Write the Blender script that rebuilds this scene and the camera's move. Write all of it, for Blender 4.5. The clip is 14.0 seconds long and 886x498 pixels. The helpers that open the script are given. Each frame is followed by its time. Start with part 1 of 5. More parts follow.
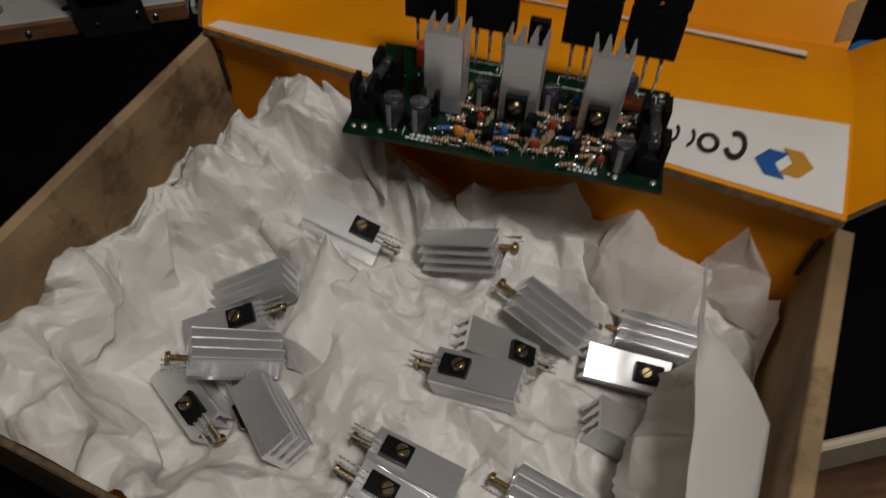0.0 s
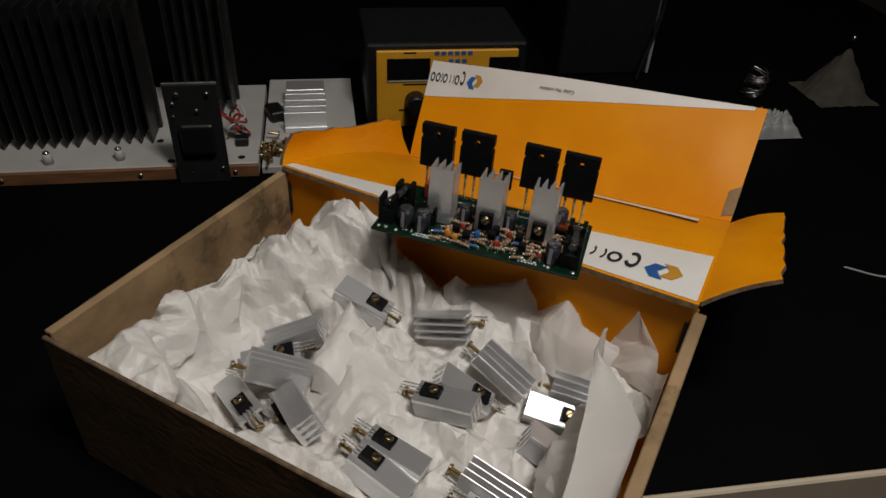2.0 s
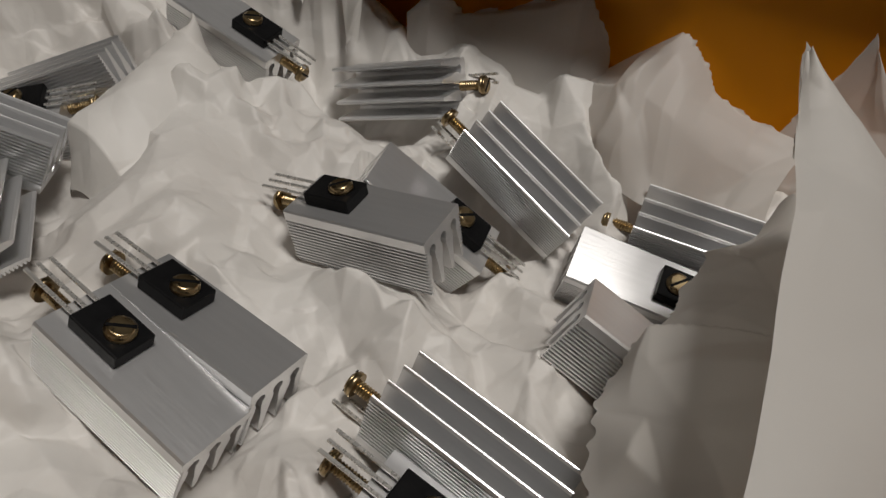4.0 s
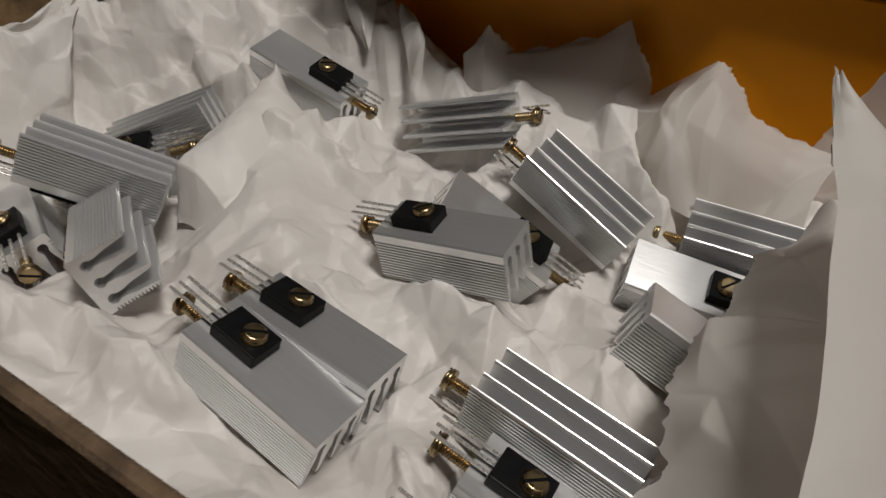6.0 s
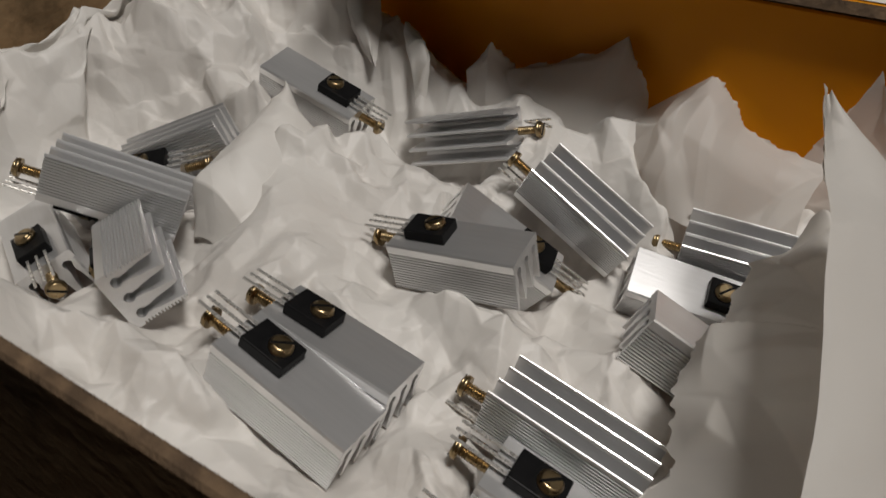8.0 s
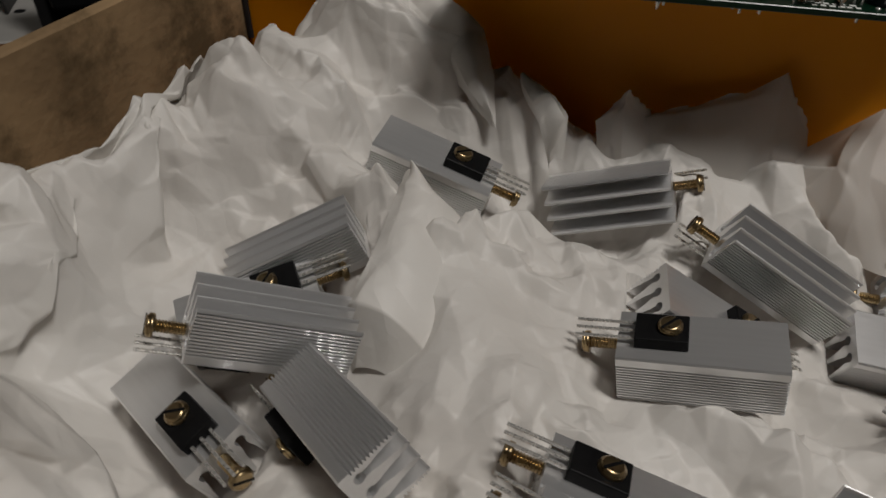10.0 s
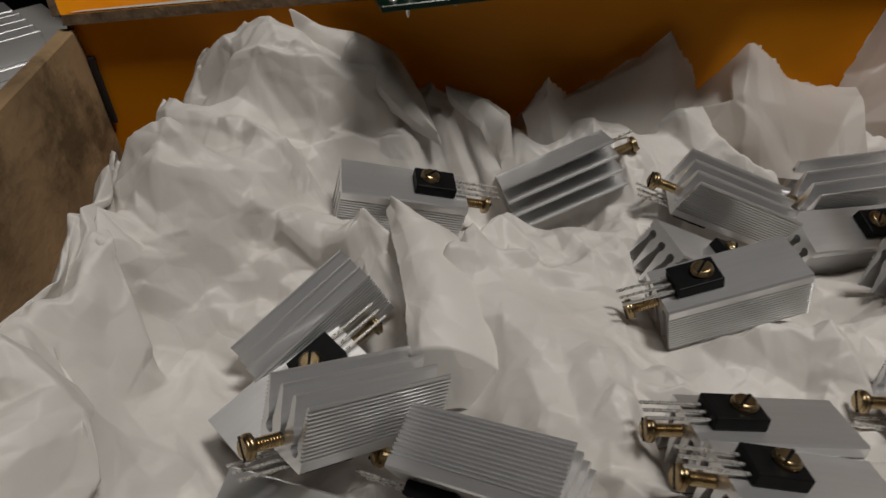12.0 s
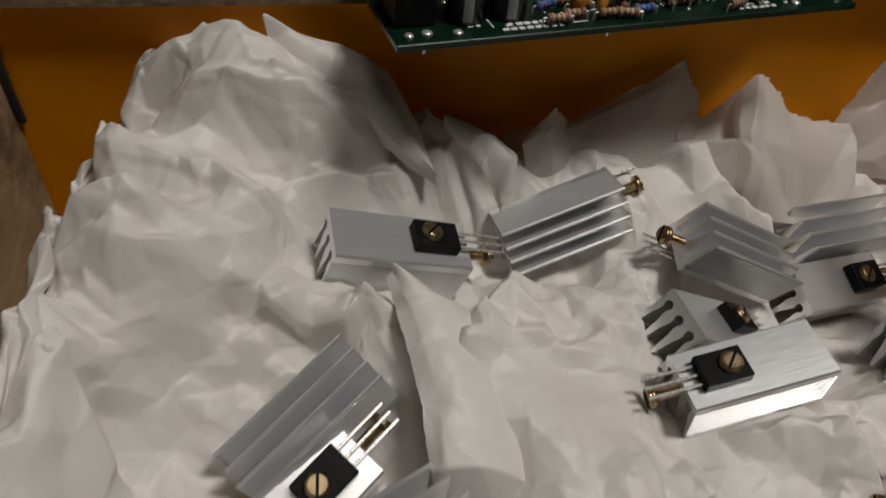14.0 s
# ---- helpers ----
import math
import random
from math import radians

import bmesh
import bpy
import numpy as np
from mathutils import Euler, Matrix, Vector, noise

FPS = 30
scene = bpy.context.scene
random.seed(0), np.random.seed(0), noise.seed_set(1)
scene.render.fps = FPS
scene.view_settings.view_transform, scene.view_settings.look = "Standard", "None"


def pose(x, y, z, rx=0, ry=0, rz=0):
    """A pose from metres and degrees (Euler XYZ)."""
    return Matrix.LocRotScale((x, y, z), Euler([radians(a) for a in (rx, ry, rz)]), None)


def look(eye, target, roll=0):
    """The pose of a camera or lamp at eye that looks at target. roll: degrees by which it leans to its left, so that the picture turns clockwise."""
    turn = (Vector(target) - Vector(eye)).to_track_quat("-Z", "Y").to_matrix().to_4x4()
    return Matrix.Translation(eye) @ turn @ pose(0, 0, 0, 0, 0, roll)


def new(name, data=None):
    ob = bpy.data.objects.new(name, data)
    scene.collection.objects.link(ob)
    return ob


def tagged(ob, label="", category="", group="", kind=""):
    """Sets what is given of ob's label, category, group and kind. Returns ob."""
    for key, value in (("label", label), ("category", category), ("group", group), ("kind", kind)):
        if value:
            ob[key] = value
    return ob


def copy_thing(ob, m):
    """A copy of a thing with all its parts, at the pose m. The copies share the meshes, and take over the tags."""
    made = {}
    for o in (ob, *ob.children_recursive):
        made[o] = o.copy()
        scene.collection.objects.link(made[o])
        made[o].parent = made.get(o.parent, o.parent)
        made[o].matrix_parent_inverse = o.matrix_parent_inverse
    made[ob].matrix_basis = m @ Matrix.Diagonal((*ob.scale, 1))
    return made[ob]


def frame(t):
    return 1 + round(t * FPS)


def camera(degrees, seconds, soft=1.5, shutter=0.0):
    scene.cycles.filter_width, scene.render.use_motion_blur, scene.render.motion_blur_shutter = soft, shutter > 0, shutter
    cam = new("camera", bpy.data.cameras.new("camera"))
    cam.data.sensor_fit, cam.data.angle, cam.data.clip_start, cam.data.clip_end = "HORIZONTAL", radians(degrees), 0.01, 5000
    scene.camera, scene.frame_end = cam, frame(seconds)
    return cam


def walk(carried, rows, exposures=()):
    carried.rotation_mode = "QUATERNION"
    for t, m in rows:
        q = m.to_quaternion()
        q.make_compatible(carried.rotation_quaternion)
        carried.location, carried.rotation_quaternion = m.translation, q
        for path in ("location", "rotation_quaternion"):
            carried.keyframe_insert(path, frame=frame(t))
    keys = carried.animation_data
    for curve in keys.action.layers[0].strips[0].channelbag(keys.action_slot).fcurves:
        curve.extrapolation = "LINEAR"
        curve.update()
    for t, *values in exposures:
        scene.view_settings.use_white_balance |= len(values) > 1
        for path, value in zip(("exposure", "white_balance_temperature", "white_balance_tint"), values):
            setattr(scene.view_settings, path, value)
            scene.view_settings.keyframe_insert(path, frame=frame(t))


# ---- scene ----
cam = camera(63.5, 14.0, soft=1.5, shutter=0.5)
PATH = [
    (0, (0.2150, 0.0073, 0.2938), (-0.2238, 0.7740, -0.9185), -1.10),
    (0.5, (0.2244, -0.0155, 0.3251), (-0.2002, 0.8249, -0.8426), 2.00),
    (1, (0.266, -0.064, 0.34), (-0.438, 1.122, -1.108), 0.9),
    (1.5, (0.292, -0.105, 0.359), (-0.482, 1.177, -0.966), 1.2),
    (2, (0.291, -0.106, 0.338), (-0.527, 1.273, -0.858), 3.1),
    (2.5, (0.287, -0.086, 0.278), (-0.541, 1.312, -0.888), 3.3),
    (3, (0.2695, -0.0378, 0.2090), (-0.3219, 1.0649, -0.6182), 5.39),
    (3.5, (0.258, 0.013, 0.161), (-0.617, 1.352, -1.039), 4.8),
    (4, (0.244, 0.028, 0.14), (-0.61, 1.3, -1.145), 4.8),
    (6.5, (0.245, 0.0, 0.151), (-0.709, 1.298, -1.034), 1.0),
    (7, (0.248, -0.004, 0.153), (-0.697, 1.318, -1.014), 1.6),
    (7.5, (0.245, -0.002, 0.151), (-0.69, 1.316, -1.028), 1.8),
    (8, (0.243, 0.0, 0.154), (-0.678, 1.3, -1.054), 1.2),
    (8.5, (0.215, 0.006, 0.165), (-0.693, 1.305, -1.055), -0.9),
    (9, (0.193, 0.007, 0.154), (-0.684, 1.306, -1.089), -0.2),
    (11.5, (0.122, -0.019, 0.171), (-0.1, 1.547, -1.053), -4.3),
    (12, (0.107, -0.013, 0.162), (0.01, 1.565, -1.063), -4.3),
    (12.5, (0.089, -0.008, 0.159), (0.11, 1.529, -1.12), -2.6),
    (13, (0.074, -0.003, 0.159), (0.232, 1.535, -1.11), -0.1),
    (13.5, (0.079, 0.015, 0.176), (0.238, 1.427, -1.231), 4.2),
    (14, (0.078, 0.032, 0.178), (0.312, 1.401, -1.261), 6.4),
]
walk(cam, [(t, look(eye, target, roll)) for t, eye, target, roll in PATH],
     exposures=[(0, -0.36), (0.5, -0.2), (1.0, -0.04), (2.0, 0.0), (3.0, 0.0), (4.0, -0.12), (6.5, 0.0), (8.0, 0.0), (8.5, -0.08), (9.0, -0.42), (11.5, -0.20), (13.5, -0.17), (14.0, -0.1)])

from mathutils.geometry import delaunay_2d_cdt

# ---- light ----
world = bpy.data.worlds.new("room_dark")
world.use_nodes = True
world.node_tree.nodes["Background"].inputs[0].default_value = (0.9, 0.82, 0.7, 1)
world.node_tree.nodes["Background"].inputs[1].default_value = 0.02
scene.world = world
scene.view_settings.exposure = 0.0


lamp = bpy.data.lights.new("bench_lamp", "AREA")
lamp.shape, lamp.size, lamp.size_y = "RECTANGLE", 0.24, 0.16
lamp.energy, lamp.color = 6.0, (1.0, 0.955, 0.905)
lamp_ob = new("bench_lamp", lamp)
lamp_ob.location = (0.47, 0.055, 0.98)
lamp_ob.rotation_euler = (0, radians(14), 0)
# unseen fill light below the ceiling, added to lift the shade under the board
fill_lamp = bpy.data.lights.new("fill_light", "AREA")
fill_lamp.shape, fill_lamp.size = "DISK", 0.45
fill_lamp.energy, fill_lamp.color = 1.9, (1.0, 0.93, 0.84)
fill_lamp_ob = new("fill_light", fill_lamp)
fill_lamp_ob.location = (0.10, 0.04, 1.74)


# ---- materials ----
def material(name, colour, rough=0.6, metal=0.0, second=None, scale=40.0, bump=0.0, bump_scale=300.0, rough_var=0.1, detail=6.0,
             stretch=(1, 1, 1), transmission=0.0, coat=0.0, random_tint=0.0, sss=0.0):
    m = bpy.data.materials.new(name)
    m.use_nodes = True
    nt = m.node_tree
    bs = nt.nodes["Principled BSDF"]
    co = nt.nodes.new("ShaderNodeTexCoord")
    mp = nt.nodes.new("ShaderNodeMapping")
    mp.inputs["Scale"].default_value = stretch
    nt.links.new(co.outputs["Object"], mp.inputs["Vector"])
    n1 = nt.nodes.new("ShaderNodeTexNoise")
    n1.inputs["Scale"].default_value, n1.inputs["Detail"].default_value = scale, detail
    nt.links.new(mp.outputs[0], n1.inputs["Vector"])
    ramp = nt.nodes.new("ShaderNodeValToRGB")
    second = second or tuple(0.82 * c for c in colour)
    ramp.color_ramp.elements[0].position, ramp.color_ramp.elements[1].position = 0.35, 0.68
    ramp.color_ramp.elements[0].color = (*second, 1)
    ramp.color_ramp.elements[1].color = (*colour, 1)
    nt.links.new(n1.outputs["Fac"], ramp.inputs[0])
    out = ramp.outputs[0]
    if random_tint:
        info = nt.nodes.new("ShaderNodeObjectInfo")
        mr = nt.nodes.new("ShaderNodeMapRange")
        mr.inputs["To Min"].default_value, mr.inputs["To Max"].default_value = 1 - random_tint, 1 + random_tint
        nt.links.new(info.outputs["Random"], mr.inputs[0])
        hs = nt.nodes.new("ShaderNodeHueSaturation")
        nt.links.new(mr.outputs[0], hs.inputs["Value"])
        nt.links.new(out, hs.inputs["Color"])
        out = hs.outputs[0]
    nt.links.new(out, bs.inputs["Base Color"])
    bs.inputs["Metallic"].default_value = metal
    mr = nt.nodes.new("ShaderNodeMapRange")
    mr.inputs["To Min"].default_value, mr.inputs["To Max"].default_value = max(0.02, rough - rough_var), min(1, rough + rough_var)
    n2 = nt.nodes.new("ShaderNodeTexNoise")
    n2.inputs["Scale"].default_value, n2.inputs["Detail"].default_value = scale * 3.1, 4
    nt.links.new(mp.outputs[0], n2.inputs["Vector"])
    nt.links.new(n2.outputs["Fac"], mr.inputs[0])
    nt.links.new(mr.outputs[0], bs.inputs["Roughness"])
    if bump:
        n3 = nt.nodes.new("ShaderNodeTexNoise")
        n3.inputs["Scale"].default_value, n3.inputs["Detail"].default_value = bump_scale, 5
        nt.links.new(mp.outputs[0], n3.inputs["Vector"])
        bp = nt.nodes.new("ShaderNodeBump")
        bp.inputs["Strength"].default_value, bp.inputs["Distance"].default_value = 1.0, bump
        nt.links.new(n3.outputs["Fac"], bp.inputs["Height"])
        nt.links.new(bp.outputs[0], bs.inputs["Normal"])
    bs.inputs["Transmission Weight"].default_value = transmission
    bs.inputs["Coat Weight"].default_value = coat
    if sss:
        bs.inputs["Subsurface Weight"].default_value = sss
        bs.inputs["Subsurface Radius"].default_value = (0.004, 0.0035, 0.003)
    return m


M_KRAFT = material("kraft_cardboard", (0.38, 0.250, 0.128), 0.85, second=(0.22, 0.142, 0.071), scale=26, bump=0.0004, bump_scale=220, stretch=(1, 1, 1.3))
_nt = M_KRAFT.node_tree  # brown water stains
_bs = _nt.nodes["Principled BSDF"]
_st = _nt.nodes.new("ShaderNodeTexNoise")
_st.inputs["Scale"].default_value, _st.inputs["Detail"].default_value, _st.inputs["Roughness"].default_value = 21.0, 9.0, 0.68
_sr = _nt.nodes.new("ShaderNodeMapRange")
_sr.inputs["From Min"].default_value, _sr.inputs["From Max"].default_value = 0.53, 0.64
_sm = _nt.nodes.new("ShaderNodeMix")
_sm.data_type = 'RGBA'
_sm.inputs["B"].default_value = (0.125, 0.080, 0.036, 1)
_src = _bs.inputs["Base Color"].links[0].from_socket
_nt.links.new(_st.outputs["Fac"], _sr.inputs[0])
_nt.links.new(_sr.outputs[0], _sm.inputs["Factor"])
_nt.links.new(_src, _sm.inputs["A"])
_nt.links.new(_sm.outputs["Result"], _bs.inputs["Base Color"])
_co = [n for n in _nt.nodes if n.type == 'TEX_COORD'][0]
_nt.links.new(_co.outputs["Object"], _st.inputs["Vector"])
M_KRAFT_EDGE = material("corrugated_edge", (0.17, 0.11, 0.062), 0.9, second=(0.08, 0.05, 0.028), scale=260, bump=0.0006, bump_scale=500)
M_YELLOW = material("yellow_printed_card", (0.82, 0.31, 0.0015), 0.42, second=(0.74, 0.255, 0.001), scale=18, bump=0.00015, bump_scale=90, rough_var=0.08)
M_YELLOW.node_tree.nodes["Principled BSDF"].inputs["Specular IOR Level"].default_value = 0.22
M_WHITE_PRINT = material("white_printed_card", (0.78, 0.76, 0.72), 0.45, second=(0.70, 0.68, 0.64), scale=25)
M_PRINT_BLACK = material("black_ink", (0.02, 0.02, 0.022), 0.5, scale=60)
M_PRINT_BLUE = material("blue_ink", (0.02, 0.11, 0.36), 0.5, scale=60)
M_PRINT_GOLD = material("ochre_ink", (0.55, 0.27, 0.03), 0.5, scale=60)
M_PAPER = material("white_wrapping_paper", (0.80, 0.78, 0.745), 0.5, second=(0.73, 0.70, 0.66), scale=22, bump=0.00012, bump_scale=260, rough_var=0.12)
M_SHEET = material("smooth_white_paper", (0.80, 0.78, 0.745), 0.5, second=(0.74, 0.71, 0.67), scale=14, bump=0.0003, bump_scale=60, rough_var=0.1)


def thin(m, share):
    """Lets light through a single thin sheet."""
    nt = m.node_tree
    bs = nt.nodes["Principled BSDF"]
    back = nt.nodes.new("ShaderNodeBsdfTranslucent")
    back.inputs["Color"].default_value = (0.80, 0.76, 0.70, 1)
    both = nt.nodes.new("ShaderNodeMixShader")
    both.inputs[0].default_value = share
    nt.links.new(bs.outputs[0], both.inputs[1])
    nt.links.new(back.outputs[0], both.inputs[2])
    nt.links.new(both.outputs[0], nt.nodes["Material Output"].inputs["Surface"])


thin(M_SHEET, 0.42)
thin(M_PAPER, 0.12)
nt = M_PAPER.node_tree
wrinkle = nt.nodes.new("ShaderNodeTexVoronoi")
wrinkle.feature = "DISTANCE_TO_EDGE"
wrinkle.inputs["Scale"].default_value = 58
warp = nt.nodes.new("ShaderNodeTexNoise")
warp.inputs["Scale"].default_value = 30
mix = nt.nodes.new("ShaderNodeMixRGB")
mix.inputs[0].default_value = 0.03
coords = nt.nodes.new("ShaderNodeTexCoord")
nt.links.new(coords.outputs["Object"], warp.inputs["Vector"])
nt.links.new(coords.outputs["Object"], mix.inputs[1])
nt.links.new(warp.outputs["Color"], mix.inputs[2])
nt.links.new(mix.outputs[0], wrinkle.inputs["Vector"])
fold = nt.nodes.new("ShaderNodeBump")
fold.inputs["Strength"].default_value, fold.inputs["Distance"].default_value = 0.11, 0.012
nt.links.new(wrinkle.outputs["Distance"], fold.inputs["Height"])
bumps = [n for n in nt.nodes if n.type == "BUMP" and n is not fold]
nt.links.new(fold.outputs[0], bumps[0].inputs["Normal"])
M_ALU = material("brushed_aluminium", (0.88, 0.88, 0.885), 0.31, 0.80, second=(0.84, 0.84, 0.845), scale=700, bump=0.000012, bump_scale=1600, stretch=(0.08, 1, 1), rough_var=0.05, random_tint=0.06)
M_BLACK_EPOXY = material("black_epoxy", (0.005, 0.005, 0.0055), 0.42, second=(0.009, 0.009, 0.0095), scale=300, bump=0.00003, bump_scale=1500)
M_BLACK_EPOXY.node_tree.nodes["Principled BSDF"].inputs["Specular IOR Level"].default_value = 0.10
M_BRASS = material("passivated_brass", (0.54, 0.42, 0.24), 0.30, 1.0, second=(0.36, 0.26, 0.14), scale=300)
M_TIN = material("tinned_wire", (0.82, 0.80, 0.76), 0.28, 0.7, scale=300)
M_TABLE = material("black_tabletop", (0.0016, 0.0016, 0.0017), 0.62, second=(0.0022, 0.0021, 0.0021), scale=12, bump=0.00005, bump_scale=400)
M_TABLE.node_tree.nodes["Principled BSDF"].inputs["Specular IOR Level"].default_value = 0.04
M_TABLE_EDGE = material("cream_edge_band", (0.55, 0.47, 0.36), 0.6, second=(0.44, 0.36, 0.26), scale=15)
M_WALL = material("dark_wall_panel", (0.022, 0.018, 0.014), 0.85, second=(0.016, 0.013, 0.010), scale=3)
M_CEILING = material("off_white_ceiling", (0.78, 0.76, 0.72), 0.9, second=(0.72, 0.70, 0.66), scale=3)
M_FLOOR = material("dark_wood_floor", (0.032, 0.021, 0.013), 0.6, second=(0.014, 0.009, 0.006), scale=4, stretch=(1, 6, 1))
M_PCB = material("green_solder_mask", (0.002, 0.020, 0.009), 0.3, second=(0.0015, 0.013, 0.006), scale=120, bump=0.00004, bump_scale=600)


# ---- mesh helpers ----
def part(name, bm, mat, parent=None, label="", m=None, smooth=False):
    me = bpy.data.meshes.new(name)
    bmesh.ops.recalc_face_normals(bm, faces=bm.faces)
    if smooth:
        for f in bm.faces:
            f.smooth = True
    bm.to_mesh(me)
    bm.free()
    for one in (mat if isinstance(mat, (list, tuple)) else [mat]):
        me.materials.append(one)
    ob = new(name, me)
    if parent:
        ob.parent = parent
    if m is not None:
        ob.matrix_basis = m
    if label:
        ob["label"] = label
    return ob


def thing(name, label, category, group="", m=None, kind=""):
    ob = new(name)
    ob.empty_display_size = 0.01
    if m is not None:
        ob.matrix_basis = m
    return tagged(ob, label, category, group, kind)


def box_into(bm, lo, hi, bevel=0.0, m=None, mat=0, segs=1):
    got = bmesh.ops.create_cube(bm, size=1.0)["verts"]
    for v in got:
        v.co = Vector([lo[i] + (v.co[i] + 0.5) * (hi[i] - lo[i]) for i in range(3)])
    faces = {f for v in got for f in v.link_faces}
    if bevel:
        r = bmesh.ops.bevel(bm, geom=list({e for v in got for e in v.link_edges}), offset=bevel, segments=segs, affect="EDGES", profile=0.5)
        got = list({v for f in r["faces"] for v in f.verts} | {v for v in got if v.is_valid})
        faces = {f for v in got for f in v.link_faces}
    for f in faces:
        f.material_index = mat
    if m is not None:
        bmesh.ops.transform(bm, matrix=m, verts=got)
    return got


def cyl_into(bm, a, b, r, r2=None, n=12, mat=0, cap=True):
    a, b = Vector(a), Vector(b)
    d = b - a
    m = Matrix.Translation((a + b) / 2) @ d.to_track_quat("Z", "Y").to_matrix().to_4x4()
    got = bmesh.ops.create_cone(bm, cap_ends=cap, segments=n, radius1=r, radius2=r if r2 is None else r2, depth=d.length, matrix=m)["verts"]
    for f in {f for v in got for f in v.link_faces}:
        f.material_index = mat
        f.smooth = len(f.verts) == 4 and n > 6
    return got


def quad_slab(bm, p, thick, mats=(0, 0, 0), n=(8, 8), wave=None):
    """A bent sheet over the quad p[0..3] with real thickness. mats: upper side, lower side, edges."""
    p = [Vector(c) for c in p]
    nor = ((p[1] - p[0]).cross(p[3] - p[0])).normalized()
    grid = [[], []]
    for j in range(n[1] + 1):
        for i in range(n[0] + 1):
            s, t = i / n[0], j / n[1]
            c = (p[0] * (1 - s) + p[1] * s) * (1 - t) + (p[3] * (1 - s) + p[2] * s) * t
            if wave:
                c = c + nor * wave(s, t)
            grid[0].append(bm.verts.new(c))
            grid[1].append(bm.verts.new(c - nor * thick))
    w = n[0] + 1
    for k in (0, 1):
        for j in range(n[1]):
            for i in range(n[0]):
                q = [grid[k][j * w + i], grid[k][j * w + i + 1], grid[k][(j + 1) * w + i + 1], grid[k][(j + 1) * w + i]]
                bm.faces.new(q if k == 0 else q[::-1]).material_index = mats[k]
    rim = [i for i in range(w)] + [j * w + n[0] for j in range(1, n[1] + 1)] + [n[1] * w + i for i in range(n[0] - 1, -1, -1)] + [j * w for j in range(n[1] - 1, 0, -1)]
    for a, b in zip(rim, rim[1:] + rim[:1]):
        bm.faces.new([grid[0][b], grid[0][a], grid[1][a], grid[1][b]]).material_index = mats[2]


# ---- table, floor and room ----
TABLE = Matrix.Rotation(radians(41.3), 4, "Z")  # the bench runs along its own x


def bench():
    root = thing("workbench", "black laminate workbench top with a cream edge band", "table", m=TABLE)
    bm = bmesh.new()
    box_into(bm, (-1.2, -0.0600, -0.030), (1.0, 0.95, 0.0), 0.002)
    part("tabletop", bm, M_TABLE, root)
    bm = bmesh.new()
    box_into(bm, (-1.2, -0.0645, -0.033), (1.0, -0.0602, 0.0012), 0.0012)
    part("edge_band", bm, M_TABLE_EDGE, root, "worn cream edge band")
    for x in (-1.1, 0.9):
        for y in (0.0, 0.88):
            bm = bmesh.new()
            box_into(bm, (x - 0.025, y - 0.025, -0.75), (x + 0.025, y + 0.025, -0.0305), 0.002)
            part("leg", bm, M_TABLE, root)


def room():
    for name, lo, hi, mat in (("floor", (-2.2, -2.4, -0.80), (2.2, 1.1, -0.75), M_FLOOR), ("wall_back", (-2.2, 0.96, -0.75), (2.2, 1.06, 1.75), M_WALL),
                              ("wall_left", (-2.3, -2.4, -0.75), (-2.2, 1.06, 1.75), M_WALL), ("wall_right", (2.2, -2.4, -0.75), (2.3, 1.06, 1.75), M_WALL),
                              ("wall_front", (-2.2, -2.5, -0.75), (2.2, -2.4, 1.75), M_WALL), ("ceiling", (-2.3, -2.5, 1.75), (2.3, 1.06, 1.85), M_CEILING)):
        bm = bmesh.new()
        box_into(bm, lo, hi)
        ob = part(name, bm, mat, m=TABLE)
        tagged(ob, "dark " + name.split("_")[0] + " of the dim workroom", name.split("_")[0], kind="structure")


bench()
room()

# ---- the shipping box ----
BOX = pose(0.005, 0.010, 0, 0, 0, 4.2)
BW, BD, BH = 0.268, 0.182, 0.09


def lid_point(p):
    return BOX.inverted() @ Vector(p)


